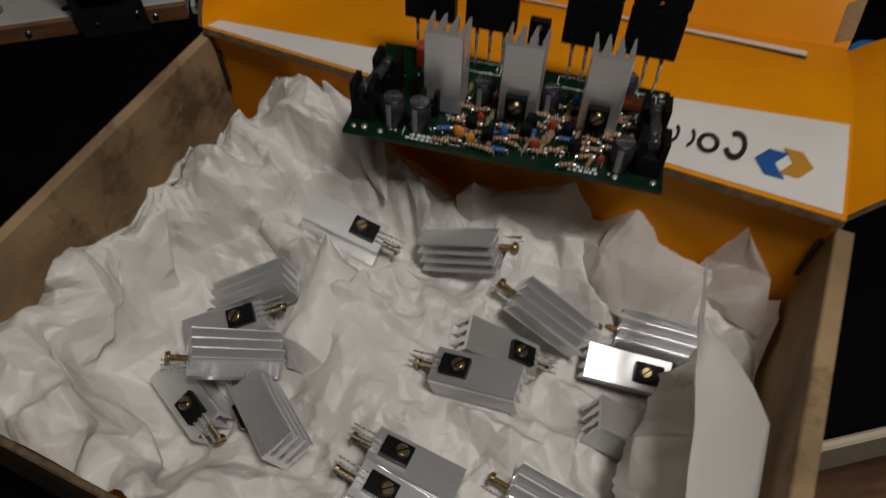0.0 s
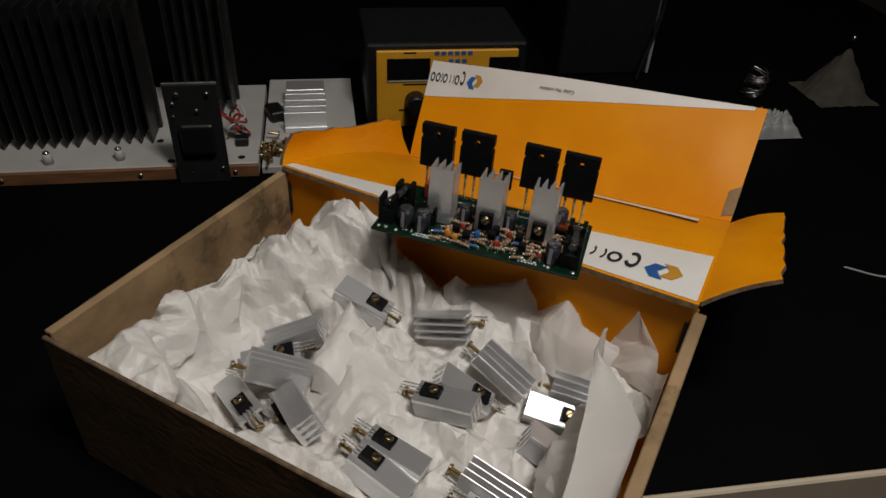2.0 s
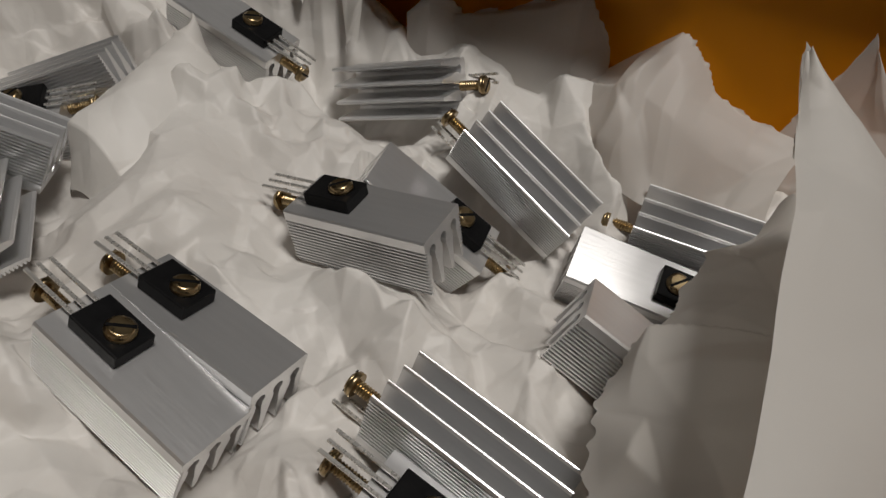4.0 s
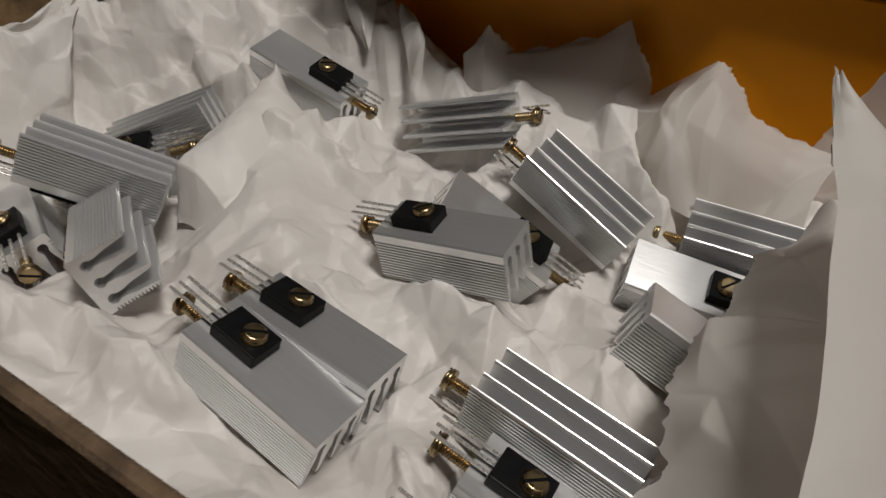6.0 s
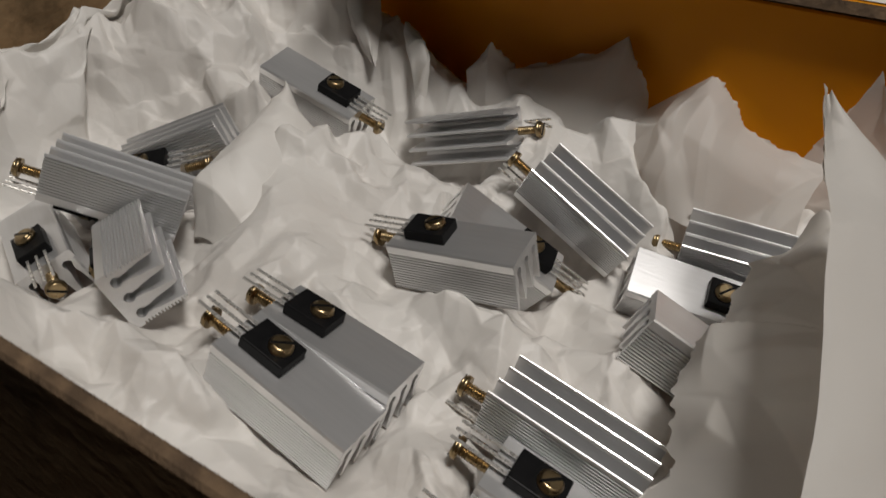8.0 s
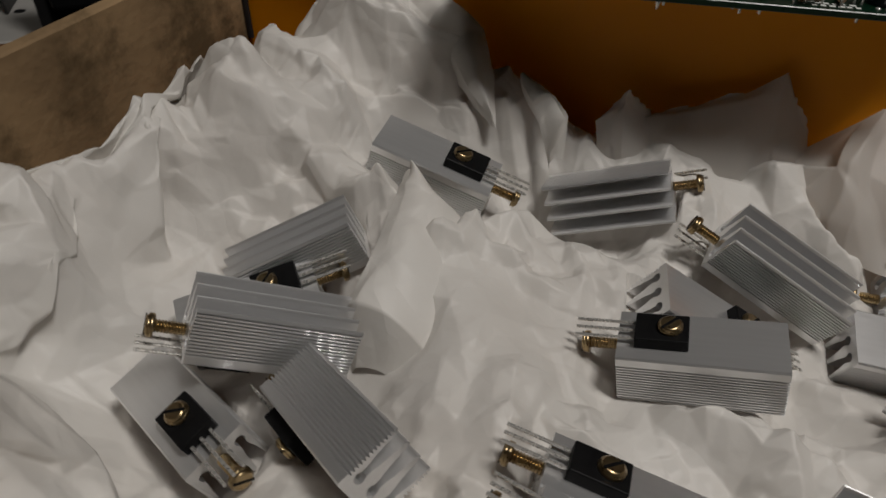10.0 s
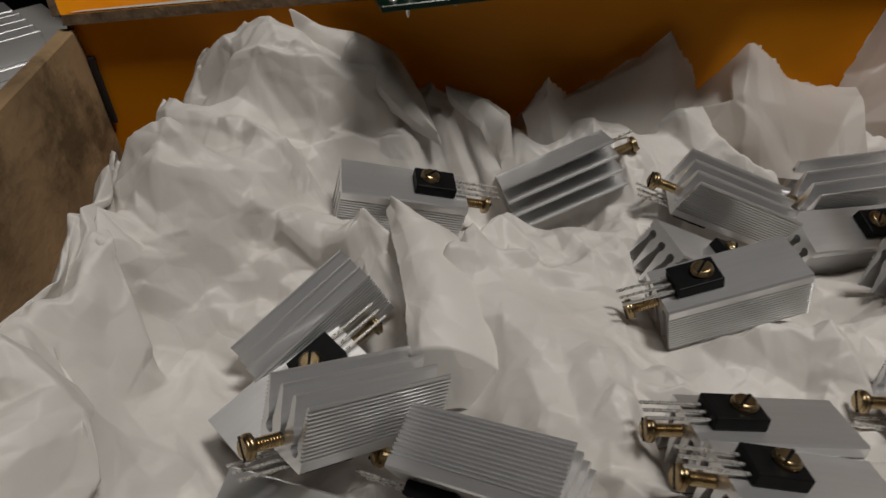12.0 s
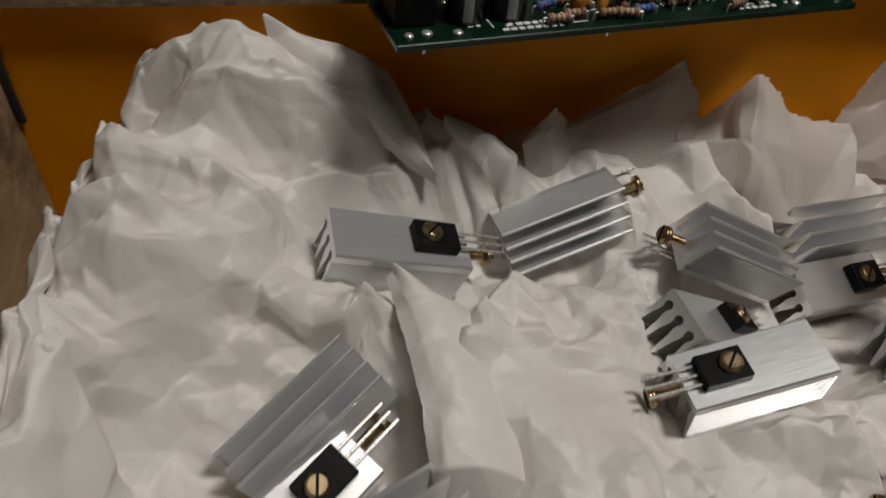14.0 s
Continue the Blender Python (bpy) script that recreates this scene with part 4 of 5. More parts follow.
def circuit_board():
    root = thing("circuit_board", "green amplifier circuit board full of components on the box lid", "circuit board", m=PCB)
    bm = bmesh.new()
    box_into(bm, (0, 0, -0.0016), (PL, PD, 0), 0.0002)
    part("board", bm, M_PCB, root, "green solder-masked board")
    rng = random.Random(4)

    def at(u, v, z=0.0):
        return Vector((u * PL, v * PD, z))

    # silkscreen outlines and lettering bars
    bm = bmesh.new()
    for i in range(90):
        x, y, w = rng.uniform(0.02, 0.116), rng.uniform(0.003, 0.054), rng.uniform(0.001, 0.004)
        if rng.random() < 0.5:
            box_into(bm, (x, y, 0.00002), (x + w, y + 0.0003, 0.00012))
        else:
            box_into(bm, (x, y, 0.00002), (x + 0.0003, y + w, 0.00012))
    for x0, y0, n in ((0.026, 0.0042, 6), (0.024, 0.0022, 8), (0.086, 0.0040, 5), (0.085, 0.0022, 6), (0.017, 0.0050, 2)):
        for i in range(n):
            box_into(bm, (x0 + 0.0019 * i, y0, 0.00002), (x0 + 0.0019 * i + rng.uniform(0.0009, 0.0016), y0 + 0.0011, 0.00012))
    for u, v in ((0.36, 0.90), (0.69, 0.90), (0.889, 0.86)):
        c = at(u, v)
        for lo, hi in (((-0.008, -0.0035), (0.008, -0.0032)), ((-0.008, 0.0032), (0.008, 0.0035)), ((-0.008, -0.0032), (-0.0077, 0.0032)), ((0.0077, -0.0032), (0.008, 0.0032))):
            box_into(bm, (c.x + lo[0], c.y + lo[1], 0.00002), (c.x + hi[0], c.y + hi[1], 0.00012))
    part("silkscreen", bm, M_SILK, root, "white printed markings")
    bm = bmesh.new()
    for x, y, r in [(0.0035, 0.0035, 0.0011), (0.0075, 0.0040, 0.0013), (0.0140, 0.0032, 0.0012), (PL - 0.0035, 0.0035, 0.0012), (PL - 0.0035, PD - 0.0035, 0.0014), (0.102, 0.0030, 0.0012)]:
        dip_into(bm, (x, y, 0.0001), r, 0.0006, 1.0)
    for i in range(70):
        dip_into(bm, (rng.uniform(0.012, 0.112), rng.uniform(0.003, 0.05), 0.0), rng.uniform(0.0004, 0.0007), 0.0004, 1.0, n=6)
    tagged(part("solder_joint", bm, M_TIN, root, "bright solder joints"), kind="stuff")
    # solder tails below
    bm = bmesh.new()
    for i in range(60):
        x, y = rng.uniform(0.006, 0.114), rng.uniform(0.004, 0.053)
        cyl_into(bm, (x, y, -0.0045), (x, y, -0.0016), 0.0003, 0.0007, 6)
    tagged(part("solder_tail", bm, M_TIN, root), kind="stuff")

    # three upright heatsinks with clamped transistors
    prof = heatsink_profile()
    for k, (u, v) in enumerate(((0.283, 0.34), (0.523, 0.36), (0.774, 0.40))):
        bm = bmesh.new()
        mm = Matrix.Translation((u * PL - HW / 2, v * PD, 0.001))
        ends = [[bm.verts.new(mm @ Vector((p[0], -p[1], z))) for p in prof] for z in (0.0, 0.034)]
        bm.faces.new(ends[0])
        bm.faces.new(ends[1][::-1])
        for i in range(len(prof)):
            j = (i + 1) % len(prof)
            bm.faces.new([ends[0][i], ends[1][i], ends[1][j], ends[0][j]])
        sink = part("board_heatsink", bm, M_ALU, root, "upright aluminium heatsink")
        if k:
            c = Vector((u * PL - 0.0005, v * PD, 0.0090))
            bm = bmesh.new()
            box_into(bm, (c.x - 0.0039, c.y - 0.0031, c.z - 0.0050), (c.x + 0.0039, c.y - 0.0002, c.z + 0.0060), 0.0003)
            tr = part("board_transistor", bm, M_BLACK_EPOXY, root, "black transistor clamped on the heatsink")
            bm = bmesh.new()
            screw_into(bm, (c.x, c.y - 0.0031, c.z + 0.0022), (0, -1, 0), 0.0026, 0.0016, 0.0014, 0)
            part("screw", bm, [M_BRASS, M_BLACK_EPOXY], tr, "slotted brass screw")
            for q in (-1, 0, 1):
                bm = bmesh.new()
                box_into(bm, (c.x + 0.00229 * q - 0.0003, c.y - 0.0019, 0.0), (c.x + 0.00229 * q + 0.0003, c.y - 0.0014, c.z - 0.0050))
                part("lead", bm, M_TIN, tr)
    # big power transistors on long leads, each with a hole
    for u in (0.172, 0.376, 0.694, 0.888):
        bm = bmesh.new()
        w, t, z0, z1 = 0.0100, 0.0048, 0.0185, 0.0455
        x, y = u * PL, PD * 0.93
        ring = [(1.7 * math.cos(a), 1.7 * math.sin(a)) for a in [2 * math.pi * i / 16 for i in range(16)]]
        hz = z1 - 0.0055
        outer = [(-w, z0), (w, z0), (w, z1 - 0.009), (w - 0.0008, z1 - 0.009), (w - 0.0008, z1 - 0.006), (w, z1 - 0.006), (w, z1), (-w, z1), (-w, z1 - 0.006), (-w + 0.0008, z1 - 0.006), (-w + 0.0008, z1 - 0.009), (-w, z1 - 0.009)]
        for yy in (y - t / 2, y + t / 2):
            vo = [bm.verts.new((x + a, yy, c)) for a, c in outer]
            vi = [bm.verts.new((x + a / 1000, yy, hz + c / 1000)) for a, c in ring]
            es = [bm.edges.new((vo[i], vo[(i + 1) % len(vo)])) for i in range(len(vo))] + [bm.edges.new((vi[i], vi[(i + 1) % 16])) for i in range(16)]
            bmesh.ops.triangle_fill(bm, use_beauty=True, edges=es)
            if yy < y:
                fo, fi = vo, vi
            else:
                for i in range(len(vo)):
                    j = (i + 1) % len(vo)
                    bm.faces.new([fo[i], fo[j], vo[j], vo[i]])
                for i in range(16):
                    j = (i + 1) % 16
                    bm.faces.new([fi[i], vi[i], vi[j], fi[j]])
        tr = part("power_transistor", bm, M_BLACK_EPOXY, root, "large black power transistor")
        for q in (-1, 0, 1):
            bm = bmesh.new()
            bx = x + 0.00545 * q
            cyl_into(bm, (bx, y, 0.0), (bx + 0.0004, y - 0.0016, 0.008), 0.00055, n=8)
            cyl_into(bm, (bx + 0.0004, y - 0.0016, 0.008), (bx, y, 0.0188), 0.00055, 0.0009, n=8)
            part("lead", bm, M_TIN, tr, "bright tinned lead")
    # small transistor on the back edge
    bm = bmesh.new()
    box_into(bm, (0.535 * PL - 0.0040, PD * 0.90, 0.014), (0.535 * PL + 0.0040, PD * 0.90 + 0.003, 0.026), 0.0003)
    tr = part("small_transistor", bm, M_BLACK_EPOXY, root, "small black transistor")
    bm = bmesh.new()
    cyl_into(bm, (0.535 * PL, PD * 0.90 - 0.0006, 0.0225), (0.535 * PL, PD * 0.90 + 0.0001, 0.0225), 0.0013, n=12)
    part("hole_rim", bm, M_BRASS, tr)
    for q in (-1, 0, 1):
        bm = bmesh.new()
        cyl_into(bm, (0.535 * PL + 0.0023 * q, PD * 0.90 + 0.0015, 0), (0.535 * PL + 0.0023 * q, PD * 0.90 + 0.0015, 0.0142), 0.0004, n=6)
        part("lead", bm, M_TIN, tr)
    # electrolytic capacitors
    for u, v, r, h in ((0.148, 0.165, 0.0042, 0.0125), (0.232, 0.165, 0.0042, 0.0125), (0.400, 0.50, 0.0038, 0.0115), (0.616, 0.57, 0.0036, 0.0110), (0.845, 0.80, 0.0040, 0.0125), (0.862, 0.150, 0.0042, 0.0125)):
        bm = bmesh.new()
        c = at(u, v)
        cyl_into(bm, c + Vector((0, 0, 0.0003)), c + Vector((0, 0, h - 0.0006)), r, n=24)
        cyl_into(bm, c + Vector((0, 0, h - 0.0006)), c + Vector((0, 0, h)), r, r - 0.0006, 24)
        cap = part("capacitor", bm, M_CAN, root, "black electrolytic capacitor")
        bm = bmesh.new()
        cyl_into(bm, c + Vector((0, 0, h - 0.0001)), c + Vector((0, 0, h + 0.00015)), r - 0.0007, n=24)
        part("can_top", bm, M_CAN_TOP, cap, "silver vented top")
        bm = bmesh.new()
        for a in (0.3, 1.87):
            dx, dy = (r - 0.0010) * math.cos(a), (r - 0.0010) * math.sin(a)
            cyl_into(bm, c + Vector((dx, dy, h + 0.0002)), c + Vector((-dx, -dy, h + 0.0002)), 0.00012, n=5)
        part("vent", bm, M_CAN, cap)
        bm = bmesh.new()
        for i in range(5):
            a = -2.0 + 0.10 * i
            p, q = Vector((math.cos(a), math.sin(a), 0)), Vector((math.cos(a + 0.1), math.sin(a + 0.1), 0))
            rr = r + 0.00008
            vs = [bm.verts.new(c + p * rr + Vector((0, 0, 0.001))), bm.verts.new(c + q * rr + Vector((0, 0, 0.001))), bm.verts.new(c + q * rr + Vector((0, 0, h - 0.001))), bm.verts.new(c + p * rr + Vector((0, 0, h - 0.001)))]
            bm.faces.new(vs)
        part("stripe", bm, M_STRIPE, cap, "grey polarity stripe")
    # fuse holders and black blocks
    for x0, y0, x1, y1, h in ((0.0016, 0.007, 0.0105, 0.0160, 0.0165), (0.0050, 0.024, 0.0150, 0.033, 0.0165), (0.1075, 0.006, 0.1175, 0.0150, 0.0165), (0.1070, 0.024, 0.1170, 0.0330, 0.0165), (0.0260, 0.016, 0.0330, 0.0230, 0.0110)):
        bm = bmesh.new()
        box_into(bm, (x0, y0, 0), (x1, y1, h * 0.55), 0.0003)
        box_into(bm, (x0, y0, h * 0.55), (x0 + (x1 - x0) * 0.25, y1, h), 0.0003)
        box_into(bm, (x1 - (x1 - x0) * 0.25, y0, h * 0.55), (x1, y1, h), 0.0003)
        part("fuse_holder", bm, M_BLACK_EPOXY, root, "black plastic fuse holder")
    for a, c in (((0.0060, 0.0115, 0.0118), (0.0100, 0.0285, 0.0118)), ((0.1125, 0.0105, 0.0118), (0.1120, 0.0285, 0.0118))):
        bm = bmesh.new()
        a, c = Vector(a), Vector(c)
        cyl_into(bm, a, c, 0.0022, n=14)
        fuse = part("fuse", bm, M_GLASS, root, "glass fuse")
        bm = bmesh.new()
        d = (c - a).normalized()
        cyl_into(bm, a - d * 0.0015, a + d * 0.0028, 0.00245, n=14)
        cyl_into(bm, c - d * 0.0028, c + d * 0.0015, 0.00245, n=14)
        part("fuse_cap", bm, M_GLASS, fuse, "dark end caps")
    # red box capacitor, coil with resistor core
    bm = bmesh.new()
    box_into(bm, (0.0170, 0.042, 0.0008), (0.0265, 0.048, 0.0115), 0.0012, segs=3)
    part("film_capacitor", bm, M_RED, root, "dark red film capacitor")
    bm = bmesh.new()
    c = at(0.880, 0.70, 0.0045)
    cyl_into(bm, c + Vector((-0.006, 0, 0)), c + Vector((0.006, 0, 0)), 0.0018, n=12)
    coil = part("coil", bm, M_BLUE, root, "blue resistor core of a coil")
    bm = bmesh.new()
    for i in range(9):
        for j in range(12):
            a0, a1 = 2 * math.pi * j / 12, 2 * math.pi * (j + 1) / 12
            x = c.x - 0.0045 + 0.00085 * (i + j / 12)
            cyl_into(bm, (x, c.y + 0.0024 * math.cos(a0), c.z + 0.0024 * math.sin(a0)), (x + 0.00007, c.y + 0.0024 * math.cos(a1), c.z + 0.0024 * math.sin(a1)), 0.0004, n=5, cap=False)
    part("winding", bm, M_COPPER, coil, "bare copper winding")
    # resistors, each with its coloured bands and bent leads
    spots = []
    for i in range(72):
        for tries in range(30):
            u, v = rng.uniform(0.29, 0.90), rng.uniform(0.05, 0.62)
            if all(abs(u - p) * PL > 0.0042 or abs(v - q) * PD > 0.0026 for p, q in spots) and not any(abs(u - a) < 0.075 and abs(v - c) < 0.12 for a, c in ((0.283, 0.45), (0.523, 0.5), (0.774, 0.53), (0.862, 0.15), (0.232, 0.165))):
                spots.append((u, v))
                break
    for k, (u, v) in enumerate(spots):
        c = at(u, v, 0.0016)
        turn = rng.choice((0.0, 0.0, 1.57, 0.3, -0.25, 1.3))
        d = Vector((math.cos(turn), math.sin(turn), 0))
        bm = bmesh.new()
        cyl_into(bm, c - d * 0.0019, c + d * 0.0019, 0.00085, n=10)
        cyl_into(bm, c - d * 0.0026, c - d * 0.0015, 0.0010, 0.0011, 10)
        cyl_into(bm, c + d * 0.0015, c + d * 0.0026, 0.0011, 0.0010, 10)
        res = part("resistor", bm, M_BEIGE if k % 12 else M_BLUE, root, "" if k % 12 else "blue metal-film resistor")
        bm = bmesh.new()
        for q in (-0.0021, -0.0007, 0.0004, 0.0020):
            rr = 0.00114 if abs(q) > 0.0015 else 0.00089
            cyl_into(bm, c + d * (q - 0.0002), c + d * (q + 0.0002), rr, n=10, cap=False)
        part("colour_band", bm, M_BAND, res)
        bm = bmesh.new()
        for sgn in (-1, 1):
            cyl_into(bm, c + d * 0.0026 * sgn, c + d * 0.0036 * sgn, 0.00028, n=6)
            e = c + d * 0.0036 * sgn
            cyl_into(bm, e, Vector((e.x, e.y, 0)), 0.00028, n=6)
        part("wire", bm, M_TIN, res)
    # dipped capacitors and small signal transistors
    for u, v, mat, r, h, label in ((0.365, 0.11, M_ORANGE, 0.0023, 0.0030, "orange dipped capacitor"), (0.500, 0.19, M_BLUE, 0.0016, 0.0034, "blue dipped capacitor"), (0.600, 0.14, M_RED, 0.0022, 0.0026, "red ceramic capacitor"),
                                   (0.415, 0.30, M_RED, 0.0016, 0.0024, "red ceramic capacitor"), (0.640, 0.34, M_RED, 0.0018, 0.0026, "red ceramic capacitor"), (0.805, 0.11, M_RED, 0.0016, 0.0024, "red ceramic capacitor"),
                                   (0.405, 0.08, M_ORANGE, 0.0018, 0.0026, "orange dipped capacitor"), (0.70, 0.62, M_BLUE, 0.0018, 0.0028, "blue dipped capacitor")):
        bm = bmesh.new()
        c = at(u, v, h + 0.0012)
        dip_into(bm, c, r, h, 0.5, rng.uniform(-0.4, 0.4))
        cap = part("dipped_capacitor", bm, mat, root, label)
        bm = bmesh.new()
        for sgn in (-1, 1):
            cyl_into(bm, (c.x + sgn * r * 0.5, c.y, 0), (c.x + sgn * r * 0.5, c.y, c.z), 0.0003, n=6)
        part("wire", bm, M_TIN, cap)
    for u, v in ((0.395, 0.20), (0.565, 0.22), (0.720, 0.15), (0.575, 0.32), (0.690, 0.30), (0.455, 0.12)):
        bm = bmesh.new()
        c = at(u, v)
        cyl_into(bm, c + Vector((0, 0, 0.003)), c + Vector((0, 0, 0.0078)), 0.0022, n=14)
        for vert in bm.verts:
            vert.co.y = max(vert.co.y, c.y - 0.0008)
        small = part("signal_transistor", bm, M_BLACK_EPOXY, root, "small black signal transistor")
        for q in (-1, 0, 1):
            bm = bmesh.new()
            cyl_into(bm, c + Vector((0.0012 * q, 0.0004, 0)), c + Vector((0.0012 * q, 0.0004, 0.003)), 0.00025, n=6)
            part("lead", bm, M_TIN, small)
    return root


circuit_board()


# ---- things at the back of the bench ----
M_WHITE_BOARD = material("white_laminate", (0.46, 0.45, 0.43), 0.5, second=(0.38, 0.37, 0.35), scale=14)
M_WOOD = material("brown_hardboard_edge", (0.22, 0.10, 0.04), 0.6, second=(0.13, 0.06, 0.025), scale=30, stretch=(1, 6, 6))
M_BLACK_ANOD = material("black_anodised", (0.009, 0.009, 0.0095), 0.5, second=(0.014, 0.014, 0.014), scale=80)
M_STEEL = material("steel", (0.6, 0.6, 0.6), 0.3, 1.0, scale=200)
M_DARK_ALU = material("dull_aluminium_fins", (0.11, 0.11, 0.11), 0.5, 1.0, second=(0.07, 0.07, 0.07), scale=60)
M_METER_YELLOW = material("yellow_instrument_plastic", (0.72, 0.36, 0.02), 0.5, second=(0.64, 0.30, 0.015), scale=30)
M_BLACK_PLASTIC = material("black_plastic", (0.006, 0.006, 0.007), 0.45, scale=50)
M_SCREEN = material("dark_display", (0.006, 0.006, 0.007), 0.15, scale=20)
M_BLUE_PLASTIC = material("blue_plastic", (0.02, 0.16, 0.42), 0.4, scale=40)
M_RED_WIRE = material("red_wire", (0.35, 0.03, 0.02), 0.4, scale=80)
M_CLOTH = material("pale_cloth", (0.06, 0.05, 0.038), 0.9, second=(0.04, 0.033, 0.024), scale=60)
M_GREY_PLASTIC = material("grey_plastic", (0.30, 0.30, 0.29), 0.5, scale=30)


def bench_at(u, v, z=0.0, turn=0.0):
    return TABLE @ pose(u, v, z, 0, 0, turn)


def tube(name, pts, r, mat, parent=None, label="", m=None):
    cu = bpy.data.curves.new(name, "CURVE")
    cu.dimensions, cu.bevel_depth, cu.bevel_resolution = "3D", r, 2
    sp = cu.splines.new("BEZIER")
    sp.bezier_points.add(len(pts) - 1)
    for bp, p in zip(sp.bezier_points, pts):
        bp.co, bp.handle_left_type, bp.handle_right_type = p, "AUTO", "AUTO"
    cu.materials.append(mat)
    ob = new(name, cu)
    ob.parent = parent
    if m is not None:
        ob.matrix_basis = m
    if label:
        ob["label"] = label
    return ob


def chassis():
    root = thing("amplifier_chassis", "white amplifier base board with a brown wooden front edge", "amplifier", m=bench_at(-0.46, 0.296))
    bm = bmesh.new()
    box_into(bm, (0, 0.004, 0.0005), (0.545, 0.17, 0.0125), 0.0008)
    part("base_plate", bm, M_WHITE_BOARD, root, "white laminate plate")
    bm = bmesh.new()
    box_into(bm, (0, 0, 0.0005), (0.545, 0.0038, 0.0118), 0.0005)
    part("front_strip", bm, M_WOOD, root, "brown wooden strip")
    for x in (0.255, 0.333, 0.445, 0.525):
        bm = bmesh.new()
        dip_into(bm, (x, -0.0004, 0.006), 0.0022, 0.0022, 0.6)
        part("screw", bm, M_STEEL, root)
    for x, y in ((0.368, 0.016), (0.426, 0.019)):
        bm = bmesh.new()
        cyl_into(bm, (x, y, 0.0125), (x, y, 0.0220), 0.0042, 0.0038, 16)
        post = part("standoff", bm, M_WHITE_BOARD, root, "white plastic standoff")
        bm = bmesh.new()
        dip_into(bm, (x, y, 0.0222), 0.0030, 0.0022, 1.0)
        part("screw", bm, M_STEEL, post, "bright steel screw")
    for x, y in ((0.470, 0.012), (0.530, 0.014), (0.455, 0.05)):
        bm = bmesh.new()
        cyl_into(bm, (x, y, 0.0124), (x, y, 0.0128), 0.0032, n=14)
        part("drill_hole", bm, M_BLACK_PLASTIC, root)


def tower_sink(u, v, n, h):
    root = thing("large_heatsink", "tall dull aluminium heatsink with vertical fins standing on the chassis", "heatsink", "large heatsinks at the back", m=bench_at(u, v, 0.0125))
    p = 0.0100
    bm = bmesh.new()
    box_into(bm, (-0.004, 0.030, 0), ((n - 1) * p + 0.004, 0.036, h), 0.0005)
    part("back_plate", bm, M_DARK_ALU, root)
    for i in range(n):
        bm = bmesh.new()
        vs = box_into(bm, (i * p - 0.0011, 0.0, 0), (i * p + 0.0011, 0.0302, h))
        for q in vs:
            if q.co.y < 0.001:
                q.co.x = i * p + (q.co.x - i * p) * 0.6
        part("fin", bm, M_DARK_ALU, root)


def bracket_plate():
    root = thing("mounting_plate", "black metal mounting plate with steel screws standing upright", "metal plate", m=bench_at(0.018, 0.290))
    bm = bmesh.new()
    box_into(bm, (0, 0, 0.0003), (0.043, 0.003, 0.0915), 0.0004)
    part("plate", bm, M_BLACK_ANOD, root)
    bm = bmesh.new()
    box_into(bm, (0, 0.0001, 0.0917), (0.043, 0.0029, 0.0930), 0.0003)
    part("bare_edge", bm, M_STEEL, root, "bare silver top edge")
    for x, z, r in ((0.010, 0.083, 0.0022), (0.034, 0.083, 0.0022), (0.006, 0.075, 0.0015), (0.024, 0.068, 0.0018), (0.005, 0.064, 0.0012), (0.025, 0.048, 0.0014), (0.012, 0.010, 0.0010), (0.038, 0.014, 0.0018)):
        bm = bmesh.new()
        screw_into(bm, (x, 0.0, z), (0, -1, 0), r, r * 0.9, 0.001, 0)
        part("screw", bm, [M_STEEL, M_BLACK_EPOXY], root)
    bm = bmesh.new()
    box_into(bm, (0.008, -0.006, 0.030), (0.036, -0.0002, 0.058), 0.003, segs=3)
    part("package", bm, M_BLACK_PLASTIC, root, "dark metal-can transistor")


def small_board():
    root = thing("white_board", "plain white laminate offcut lying on the bench", "board", m=bench_at(0.0875, 0.300))
    bm = bmesh.new()
    box_into(bm, (0, 0, 0.0005), (0.088, 0.19, 0.0075), 0.0006)
    part("panel", bm, M_WHITE_BOARD, root)


def screw_pile():
    rng = random.Random(9)
    for i in range(26):
        root = thing("brass_screw", "loose brass screw in a small heap", "screw", "heap of screws", m=bench_at(0.098 + rng.gauss(0, 0.006), 0.321 + rng.gauss(0, 0.009), 0.0105 + 0.0035 * (i // 10), rng.uniform(0, 360)))
        bm = bmesh.new()
        screw_into(bm, (0.005, 0, 0), (1, 0, rng.uniform(-0.25, 0.25)), 0.0026, 0.0018, 0.0014, 0.010, thread=False)
        part("body", bm, [M_BRASS, M_BLACK_EPOXY], root)


